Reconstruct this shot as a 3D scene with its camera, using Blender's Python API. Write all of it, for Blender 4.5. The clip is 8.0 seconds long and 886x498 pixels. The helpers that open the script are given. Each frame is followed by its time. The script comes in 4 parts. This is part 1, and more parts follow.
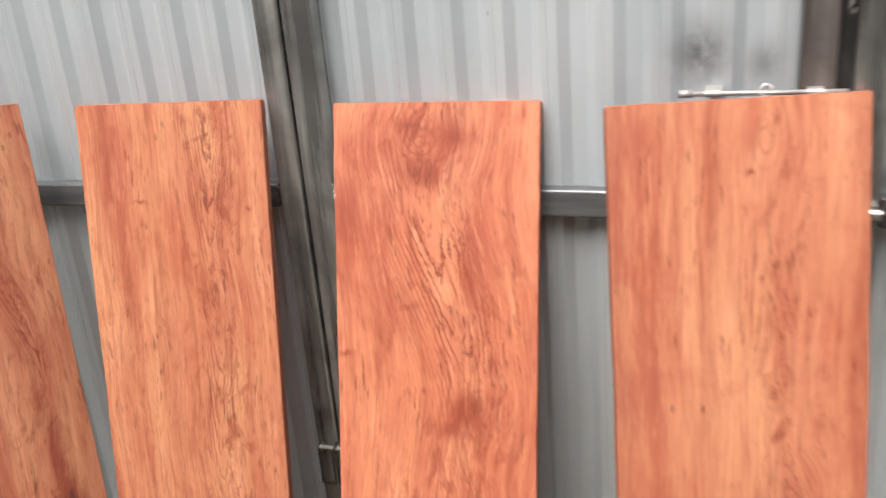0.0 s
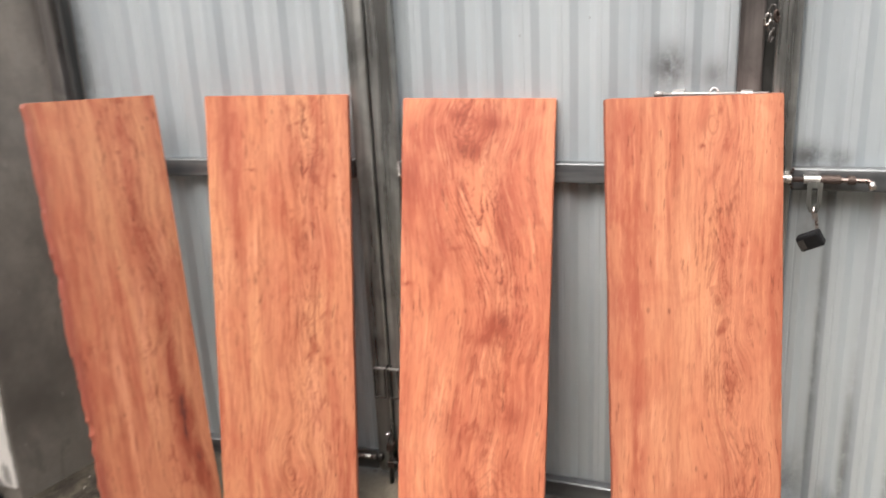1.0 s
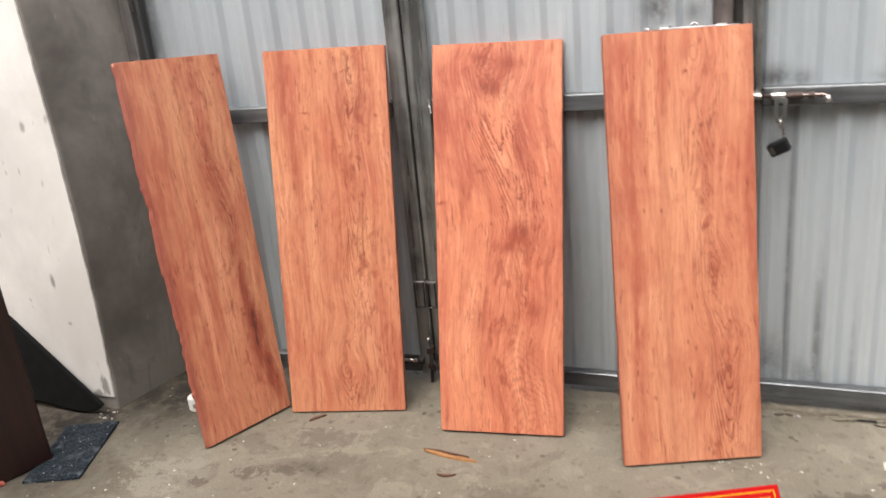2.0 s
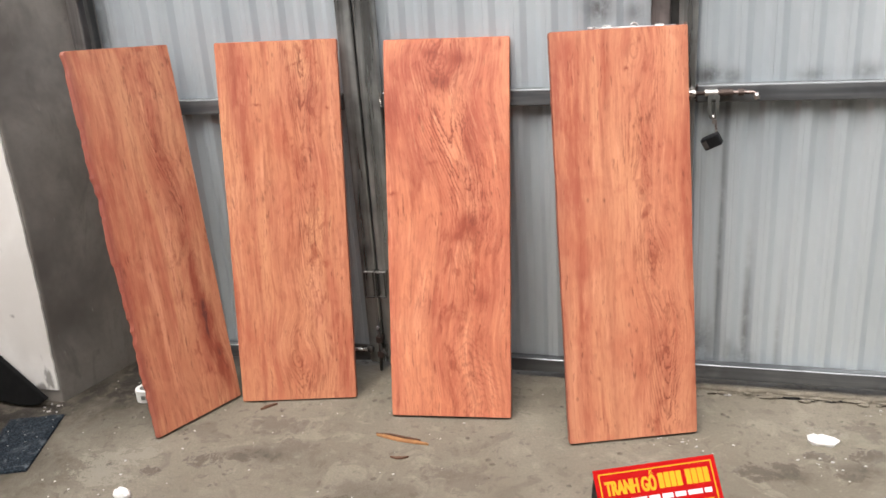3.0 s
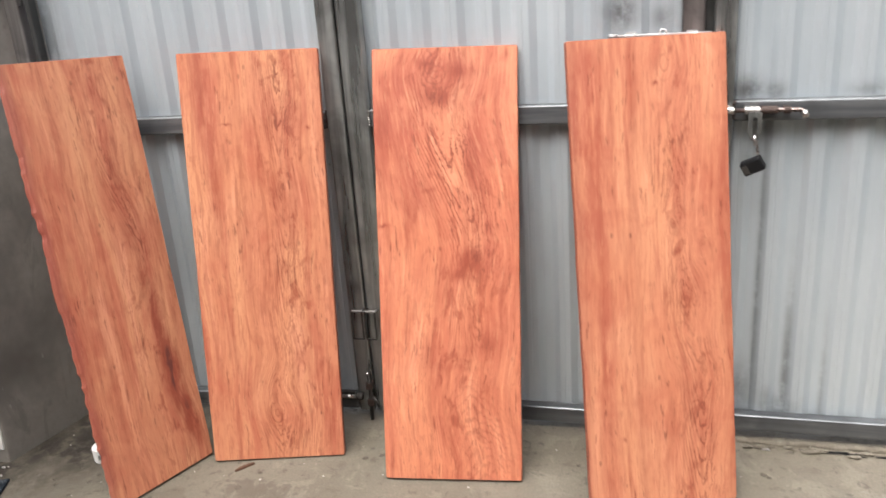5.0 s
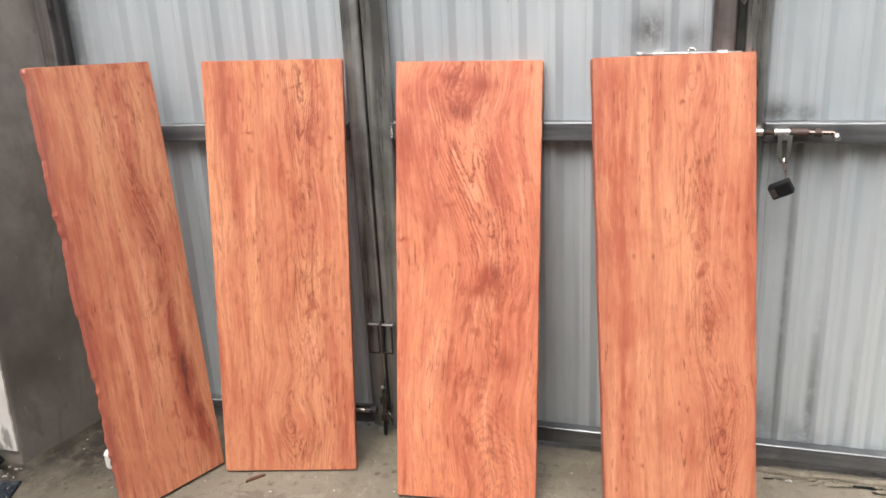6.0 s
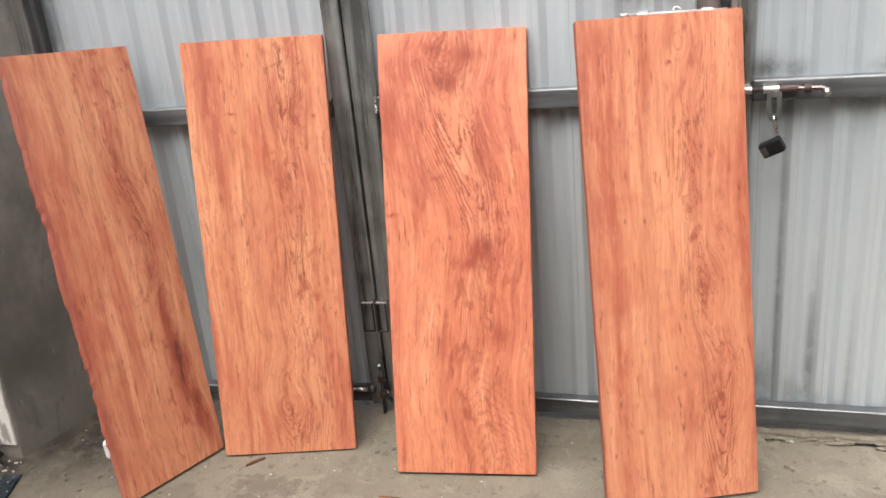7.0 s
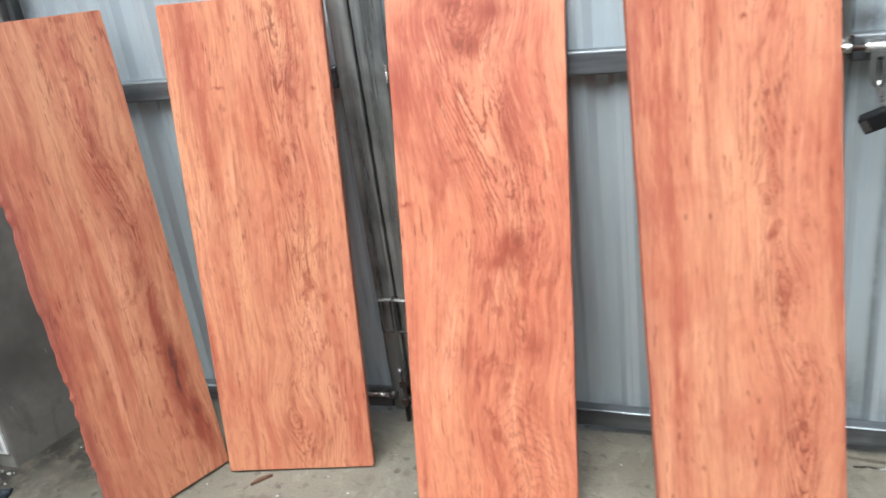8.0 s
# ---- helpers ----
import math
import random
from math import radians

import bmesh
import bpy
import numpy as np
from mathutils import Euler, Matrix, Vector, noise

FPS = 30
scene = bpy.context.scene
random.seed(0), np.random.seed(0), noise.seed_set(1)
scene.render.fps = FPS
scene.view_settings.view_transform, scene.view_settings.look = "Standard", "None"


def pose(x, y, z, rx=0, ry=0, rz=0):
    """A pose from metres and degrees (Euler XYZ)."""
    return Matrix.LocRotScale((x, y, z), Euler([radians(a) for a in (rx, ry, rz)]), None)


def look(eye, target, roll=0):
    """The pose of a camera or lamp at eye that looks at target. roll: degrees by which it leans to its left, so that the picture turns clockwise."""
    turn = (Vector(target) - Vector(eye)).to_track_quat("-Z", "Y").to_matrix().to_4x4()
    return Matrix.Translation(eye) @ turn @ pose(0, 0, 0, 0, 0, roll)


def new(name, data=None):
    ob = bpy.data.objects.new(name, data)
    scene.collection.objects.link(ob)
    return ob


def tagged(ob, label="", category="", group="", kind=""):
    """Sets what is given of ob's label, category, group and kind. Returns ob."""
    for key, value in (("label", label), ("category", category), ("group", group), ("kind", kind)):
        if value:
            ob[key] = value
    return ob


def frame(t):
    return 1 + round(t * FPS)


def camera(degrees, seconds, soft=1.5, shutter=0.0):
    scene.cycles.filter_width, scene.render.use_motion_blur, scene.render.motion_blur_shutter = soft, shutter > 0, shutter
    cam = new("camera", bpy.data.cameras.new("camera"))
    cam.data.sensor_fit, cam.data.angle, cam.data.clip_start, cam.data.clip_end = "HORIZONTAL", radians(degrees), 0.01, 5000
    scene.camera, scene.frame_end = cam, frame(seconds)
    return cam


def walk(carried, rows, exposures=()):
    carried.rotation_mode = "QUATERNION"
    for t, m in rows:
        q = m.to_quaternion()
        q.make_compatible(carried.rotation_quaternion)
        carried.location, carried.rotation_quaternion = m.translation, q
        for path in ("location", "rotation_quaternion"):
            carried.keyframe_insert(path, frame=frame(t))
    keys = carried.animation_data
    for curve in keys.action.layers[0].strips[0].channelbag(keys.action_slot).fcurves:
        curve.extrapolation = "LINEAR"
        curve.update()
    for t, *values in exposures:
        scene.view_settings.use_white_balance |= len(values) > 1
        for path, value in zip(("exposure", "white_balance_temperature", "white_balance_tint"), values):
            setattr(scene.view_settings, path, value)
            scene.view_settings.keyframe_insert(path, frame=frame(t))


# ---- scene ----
cam = camera(57.2, 8.0, soft=1.6, shutter=0.5)
PATH = [
    (0, (0.147, 0.118, 1.456), (-0.581, 1.858, 0.789), -4.8),
    (0.5, (0.245, -0.185, 1.485), (-0.42, 1.59, 0.845), -4.5),
    (1, (0.209, -0.508, 1.459), (-0.466, 1.281, 0.871), -2.9),
    (1.5, (0.252, -0.753, 1.448), (-0.489, 0.998, 0.83), -2.8),
    (2, (0.32, -0.927, 1.428), (-0.394, 0.825, 0.783), -5.5),
    (2.2, (0.298, -0.98, 1.432), (-0.364, 0.791, 0.781), -5.8),
    (3.5, (0.284, -1.033, 1.409), (-0.253, 0.779, 0.756), -3.6),
    (4, (0.345, -0.915, 1.407), (-0.216, 0.883, 0.736), -5.0),
    (4.5, (0.227, -0.763, 1.415), (-0.308, 1.042, 0.739), -5.5),
    (5, (0.142, -0.694, 1.427), (-0.37, 1.122, 0.763), -4.1),
    (5.2, (0.123, -0.673, 1.436), (-0.411, 1.136, 0.77), -3.4),
    (6.3, (0.155, -0.665, 1.409), (-0.417, 1.149, 0.791), -2.9),
    (6.5, (0.157, -0.669, 1.404), (-0.405, 1.143, 0.772), -3.2),
    (7, (0.167, -0.638, 1.395), (-0.402, 1.157, 0.72), -5.4),
    (7.5, (0.197, -0.443, 1.383), (-0.422, 1.314, 0.656), -5.7),
    (8, (0.142, -0.256, 1.38), (-0.558, 1.445, 0.595), -7.7),
]
EXPOSURES = [(0.0, 2.12, 6650, 10), (1.0, 2.18, 6650, 10), (1.5, 2.12, 6600, 10), (2.2, 2.10, 6500, 10), (3.5, 2.05, 6420, 10), (4.5, 2.11, 6400, 10), (5.2, 2.20, 6420, 10), (6.5, 2.20, 6550, 10), (7.3, 2.20, 6420, 9), (8.0, 2.34, 5680, 1)]
walk(cam, [(t, look(eye, target, roll)) for t, eye, target, roll in PATH], EXPOSURES)

# ---- world and light: an overcast yard, the light comes from high, a little from the left ----
SUN_FROM = Vector((-0.13, -0.50, 1.0)).normalized()
world = bpy.data.worlds.new("overcast_sky")
scene.world = world
world.use_nodes = True
wt = world.node_tree
sky = wt.nodes.new("ShaderNodeTexSky")
sky.sky_type = "NISHITA"
sky.sun_disc = False
sky.sun_elevation = math.asin(SUN_FROM.z)
sky.sun_rotation = math.atan2(SUN_FROM.x, SUN_FROM.y)
sky.dust_density = 4.0
sky.air_density = 0.6
sky.ozone_density = 0.6
cloud = wt.nodes.new("ShaderNodeHueSaturation")
cloud.inputs["Saturation"].default_value = 0.45
wt.links.new(sky.outputs[0], cloud.inputs["Color"])
wt.links.new(cloud.outputs[0], wt.nodes["Background"].inputs[0])
wt.nodes["Background"].inputs[1].default_value = 0.11
sun_data = bpy.data.lights.new("sun", "SUN")
sun_data.energy = 0.84
sun_data.angle = radians(72)
sun_data.color = (1.0, 0.96, 0.91)
sun = new("sun", sun_data)
sun.matrix_world = look(SUN_FROM * 20, (0, 0, 0))


# ---- materials ----
class Nodes:
    """A short way to write node materials."""

    def __init__(self, name):
        self.mat = bpy.data.materials.new(name)
        self.mat.use_nodes = True
        self.tree = self.mat.node_tree
        self.bsdf = self.tree.nodes["Principled BSDF"]

    def put(self, socket, value):
        if isinstance(value, bpy.types.NodeSocket):
            self.tree.links.new(value, socket)
        elif isinstance(value, tuple) and len(value) == 3 and socket.type == "RGBA":
            socket.default_value = (*value, 1)
        else:
            socket.default_value = value

    def node(self, kind, **values):
        node = self.tree.nodes.new("ShaderNode" + kind)
        for key, value in values.items():
            self.put(node.inputs[key.replace("_", " ")], value)
        return node

    def math(self, op, a, b=0.0, c=0.0, clamp=False):
        node = self.tree.nodes.new("ShaderNodeMath")
        node.operation, node.use_clamp = op, clamp
        for socket, value in zip(node.inputs, (a, b, c)):
            self.put(socket, value)
        return node.outputs[0]

    def add(self, a, b):
        return self.math("ADD", a, b)

    def mul(self, a, b):
        return self.math("MULTIPLY", a, b)

    def remap(self, v, lo, hi, to0=0.0, to1=1.0):
        node = self.node("MapRange", Value=v)
        node.interpolation_type = "SMOOTHSTEP"
        for key, value in (("From Min", lo), ("From Max", hi), ("To Min", to0), ("To Max", to1)):
            node.inputs[key].default_value = value
        return node.outputs[0]

    def place(self, world=False):
        if world:
            return self.node("NewGeometry").outputs["Position"]
        return self.node("TexCoord").outputs["Object"]

    def scaled(self, v, x, y, z, ox=0.0, oy=0.0, oz=0.0):
        node = self.node("Mapping", Vector=v)
        node.inputs["Scale"].default_value = (x, y, z)
        node.inputs["Location"].default_value = (ox, oy, oz)
        return node.outputs[0]

    def noise(self, v, scale=1.0, detail=3.0, rough=0.55, warp=0.0):
        return self.node("TexNoise", Vector=v, Scale=scale, Detail=detail, Roughness=rough, Distortion=warp).outputs[0]

    def mix(self, f, a, b, blend="MIX"):
        node = self.tree.nodes.new("ShaderNodeMix")
        node.data_type, node.blend_type = "RGBA", blend
        self.put(node.inputs[0], f)
        self.put(node.inputs[6], a)
        self.put(node.inputs[7], b)
        return node.outputs[2]

    def bell(self, x, z, cx, cz, rx, rz):
        """1 at a spot, falling to 0 round it."""
        dx = self.math("DIVIDE", self.math("SUBTRACT", x, cx), rx)
        dz = self.math("DIVIDE", self.math("SUBTRACT", z, cz), rz)
        d = self.add(self.mul(dx, dx), self.mul(dz, dz))
        return self.math("POWER", 2.718, self.mul(d, -1.0))

    def done(self, colour, rough=0.6, metal=0.0, bump=None, depth=0.3, gap=0.002, spec=0.5):
        self.put(self.bsdf.inputs["Base Color"], colour)
        self.put(self.bsdf.inputs["Roughness"], rough)
        self.put(self.bsdf.inputs["Metallic"], metal)
        self.bsdf.inputs["Specular IOR Level"].default_value = spec
        if bump is not None:
            node = self.node("Bump", Height=bump, Strength=depth, Distance=gap)
            self.put(self.bsdf.inputs["Normal"], node.outputs[0])
        return self.mat


def wood(name, seed, loops, stains, bands, heart, tint=(1.0, 1.0, 1.0), sides=(0.0, 0.0), calm=0.5, flames=(), red=()):
    """Oiled reddish hardwood, the face of one slab: x across, z along.
    loops: x, z, rx, rz, rings, strength of closed growth rings round a knot or a heart.
    stains: x, z, rx, rz, amount of dark red heartwood. bands: x, width, amount of darker lengthwise bands.
    heart: centre and half-width of the figured strip. calm: how faint the straight grain is.
    flames: z low, z high, x low, x high, half-width, lines across a metre, lines along a metre, strength of nested
    growth lines that close to a point on a slanting axis. red: x, z, rx, rz, amount of flushed patches."""
    g = Nodes(name)
    source = g.node("Attribute")
    source.attribute_name = "board"
    at = source.outputs["Vector"]
    sep = g.node("SeparateXYZ", Vector=at)
    x, y, z = sep.outputs
    wander = g.math("SUBTRACT", g.noise(g.scaled(at, 2.4, 2.4, 1.5, seed, 0, 0), 1, 2), 0.5)
    bend = g.math("SUBTRACT", g.noise(g.scaled(at, 11, 11, 3.6, seed, 4, 1), 1, 3, 0.6), 0.5)
    rag = g.math("SUBTRACT", g.noise(g.scaled(at, 70, 70, 24, seed, 4, 1), 1, 4, 0.7), 0.5)
    # the grain parts round knots and follows the flames
    push = None
    for cx, cz, rx, rz, count, strength in loops:
        dx = g.math("SUBTRACT", x, cx)
        one = g.mul(dx, g.mul(g.bell(x, z, cx, cz, rx * 2.2, rz * 1.6), -0.55))
        push = one if push is None else g.add(push, one)
    fx = g.add(g.add(x, g.mul(wander, 0.06)), g.add(g.mul(bend, 0.016), push))
    for z0, z1, x0, x1, half, across, along, strength in flames:
        axis = g.remap(z, z0, z1, x0 - (x0 + x1) / 2, x1 - (x0 + x1) / 2)
        near = g.bell(x, z, (x0 + x1) / 2, (z0 + z1) / 2, half * 2.0, (z1 - z0) * 0.75)
        fx = g.math("SUBTRACT", fx, g.mul(axis, near))
    flow = g.node("CombineXYZ", X=g.add(fx, g.mul(rag, 0.004)), Y=y, Z=z).outputs[0]
    nx = g.add(x, g.add(g.mul(bend, 0.024), g.mul(rag, 0.011)))
    nz = g.add(z, g.add(g.mul(bend, 0.050), g.mul(rag, 0.030)))
    # broad tones: salmon, orange and flushed red bands that run along the slab and fade in and out
    tone = g.noise(g.scaled(flow, 9, 9, 0.8, seed * 1.7, 3, 7), 1, 3, 0.55)
    ribbon = g.noise(g.scaled(flow, 20, 20, 1.9, seed, 2, 8), 1, 4, 0.62, 0.25)
    streak = g.noise(g.scaled(flow, 55, 55, 3.0, seed, 5, 1), 1, 4, 0.65, 0.15)
    fibre = g.noise(g.scaled(flow, 105, 105, 8, seed, 1, 2), 1, 5, 0.78)
    mottle = g.noise(g.scaled(flow, 34, 34, 13, seed, 6, 5), 1, 4, 0.66, 0.8)
    curl = g.noise(g.scaled(flow, 9, 9, 11, seed, 8, 4), 1, 3, 0.55, 0.4)
    blush = g.noise(g.scaled(flow, 6, 6, 2.2, seed * 2.3, 1, 3), 1, 4, 0.62, 0.3)
    middle = g.bell(fx, 0.0, heart[0], 0.0, heart[1], 1.0)
    pale = tuple(a * b for a, b in zip((0.570, 0.256, 0.135), tint))
    mid = tuple(a * b for a, b in zip((0.495, 0.188, 0.101), tint))
    flush = (0.395, 0.112, 0.063)
    deep, dark = (0.235, 0.046, 0.024), (0.150, 0.030, 0.017)
    colour = g.mix(g.remap(tone, 0.38, 0.60), pale, mid)
    colour = g.mix(g.remap(blush, 0.48, 0.66, 0.0, 0.66), colour, flush)
    colour = g.mix(g.remap(ribbon, 0.51, 0.64, 0.0, 0.70), colour, flush)
    colour = g.mix(g.remap(ribbon, 0.32, 0.45, 0.65, 0.0), colour, (0.665, 0.300, 0.175))
    colour = g.mix(g.remap(curl, 0.54, 0.70, 0.0, 0.38), colour, flush)
    colour = g.mix(g.remap(curl, 0.30, 0.43, 0.32, 0.0), colour, (0.590, 0.250, 0.134))
    # flushed patches lie under the grain lines
    patchy = g.remap(g.noise(g.scaled(flow, 36, 36, 7, seed, 7, 3), 1, 4, 0.68), 0.32, 0.66, 0.35, 1.0)
    patches = None
    for cx, cz, rx, rz, amount in red:
        spot = g.mul(g.bell(nx, nz, cx, cz, rx, rz), amount)
        patches = spot if patches is None else g.math("MAXIMUM", patches, spot)
    if patches is not None:
        colour = g.mix(g.math("MINIMUM", g.mul(patches, patchy), 0.82), colour, (0.345, 0.086, 0.050))
    colour = g.mix(g.remap(streak, 0.53, 0.62, 0.0, 0.80 - calm * 0.60), colour, (0.290, 0.073, 0.038))
    colour = g.mix(g.remap(streak, 0.30, 0.44, 0.50, 0.0), colour, (0.665, 0.295, 0.172))
    colour = g.mix(g.mul(g.remap(mottle, 0.54, 0.64), g.add(g.mul(middle, 0.40), 0.42 - calm * 0.36)), colour, deep)
    colour = g.mix(g.mul(g.remap(fibre, 0.52, 0.62), g.add(g.mul(middle, 0.22), 0.62 - calm * 0.40)), colour, (0.225, 0.054, 0.028))
    colour = g.mix(g.remap(fibre, 0.36, 0.47, 0.36, 0.0), colour, (0.620, 0.285, 0.150))
    # dark heartwood
    blotch = None
    for cx, cz, rx, rz, amount in stains:
        spot = g.mul(g.bell(nx, nz, cx, cz, rx, rz), amount)
        blotch = spot if blotch is None else g.math("MAXIMUM", blotch, spot)
    for cx, width, amount in bands:
        blotch = g.math("MAXIMUM", blotch, g.mul(g.bell(fx, 0.0, cx, 0.0, width, 1.0), amount))
    blotch = g.mul(blotch, patchy)
    colour = g.mix(g.math("MINIMUM", blotch, 0.85), colour, deep)
    colour = g.mix(g.remap(blotch, 0.95, 1.7, 0.0, 0.8), colour, (0.085, 0.022, 0.020))
    # closed growth rings, broken and uneven
    ring = None
    for cx, cz, rx, rz, count, strength in loops:
        dx = g.math("DIVIDE", g.math("SUBTRACT", nx, cx), rx)
        dz = g.math("DIVIDE", g.math("SUBTRACT", nz, cz), rz)
        r = g.math("SQRT", g.add(g.mul(dx, dx), g.mul(dz, dz)))
        r = g.add(r, g.add(g.mul(bend, 0.70), g.mul(rag, 0.50)))
        wave = g.math("FRACT", g.mul(r, count))
        line = g.mul(g.remap(wave, 0.50, 0.84), g.remap(wave, 0.86, 1.0, 1.0, 0.0))
        line = g.mul(line, g.mul(g.remap(r, 0.55, 1.25, strength * 0.75, 0.0), g.remap(r, 0.0, 0.15, 0.2, 1.0)))
        ring = line if ring is None else g.math("MAXIMUM", ring, line)
    # nested flames and arches
    for z0, z1, x0, x1, half, across, along, strength in flames:
        axis = g.remap(z, z0, z1, x0, x1)
        dx = g.math("SUBTRACT", nx, axis)
        wide = g.math("SQRT", g.add(g.mul(dx, dx), half * half * 0.16))
        f = g.add(g.add(g.mul(wide, across), g.mul(z, along)), g.add(g.mul(bend, 3.0), g.mul(rag, 2.2)))
        wave = g.math("FRACT", f)
        line = g.mul(g.remap(wave, 0.54, 0.84), g.remap(wave, 0.86, 1.0, 1.0, 0.0))
        window = g.mul(g.bell(dx, z, 0.0, (z0 + z1) / 2, half, (z1 - z0) * 0.62), strength * 1.25)
        line = g.mul(line, g.math("MINIMUM", window, strength))
        ring = line if ring is None else g.math("MAXIMUM", ring, line)
    broken = g.remap(g.noise(g.scaled(at, 26, 26, 11, 9, seed, 2), 1, 3, 0.6), 0.36, 0.53, 0.12, 1.0)
    ring = g.mul(ring, broken)
    colour = g.mix(g.mul(ring, 0.92), colour, (0.172, 0.036, 0.018))
    # fine growth lines, straight at the sides
    field = g.noise(g.scaled(flow, 13, 13, 1.35, seed * 3.1, 5, 2), 1, 2, 0.45, 0.1)
    off = g.math("ABSOLUTE", g.math("SUBTRACT", fx, heart[0]))
    wave = g.math("FRACT", g.add(g.add(g.mul(field, 15.0), g.mul(off, 75.0)), g.mul(rag, 0.65)))
    fine = g.mul(g.remap(wave, 0.50, 0.84), g.remap(wave, 0.86, 0.98, 1.0, 0.0))
    where = g.remap(g.noise(g.scaled(at, 10, 10, 4.5, 2, seed, 5), 1, 3, 0.6), 0.48, 0.66, 0.0, 1.0)
    fine = g.mul(fine, g.mul(where, g.add(g.mul(middle, 0.60), 0.45 - calm * 0.40)))
    colour = g.mix(g.mul(fine, 0.75), colour, (0.205, 0.044, 0.024))
    # open pores, short dark dashes, and a few pin knots
    dash = g.noise(g.scaled(flow, 125, 125, 17, 1, seed, 6), 1, 2, 0.6)
    patch = g.noise(g.scaled(at, 12, 12, 5, 3, 3, seed), 1, 2)
    pores = g.mul(g.remap(dash, 0.60, 0.67), g.remap(patch, 0.44, 0.60, 0.12, 1.0))
    colour = g.mix(g.mul(pores, 0.55), colour, (0.125, 0.028, 0.015))
    fleck = g.node("TexVoronoi", Vector=g.scaled(at, 26, 26, 13, seed, 2, 0), Scale=1.0)
    dots = g.mul(g.remap(fleck.outputs["Distance"], 0.06, 0.13, 1.0, 0.0), g.remap(g.noise(g.scaled(at, 9, 9, 6, 4, 0, seed), 1, 1), 0.53, 0.62))
    colour = g.mix(g.mul(dots, 0.45), colour, (0.094, 0.021, 0.012))
    # darker side edges
    if sides[0]:
        colour = g.mix(g.remap(g.add(x, g.mul(bend, 0.05)), 0.002, 0.040, sides[0], 0.0), colour, (0.205, 0.046, 0.034))
    if sides[1]:
        colour = g.mix(g.remap(g.add(x, g.mul(bend, 0.03)), 0.375, 0.412, 0.0, sides[1]), colour, (0.270, 0.060, 0.034))
    relief = g.add(g.mul(fibre, 0.6), g.add(g.mul(ring, -0.5), g.mul(pores, -0.8)))
    shine = g.remap(g.noise(g.scaled(at, 12, 12, 5, seed, 0, 0), 1, 3), 0.3, 0.7, 0.40, 0.58)
    return g.done(colour, shine, 0.0, relief, 0.35, 0.0012, 0.4)


def dark_wood():
    g = Nodes("dark_stained_wood")
    at = g.place()
    n = g.noise(g.scaled(at, 40, 40, 3), 1, 4, 0.6)
    colour = g.mix(g.remap(n, 0.35, 0.7), (0.026, 0.009, 0.007), (0.012, 0.005, 0.004))
    return g.done(colour, g.remap(n, 0.3, 0.7, 0.35, 0.5), 0.0, n, 0.15)


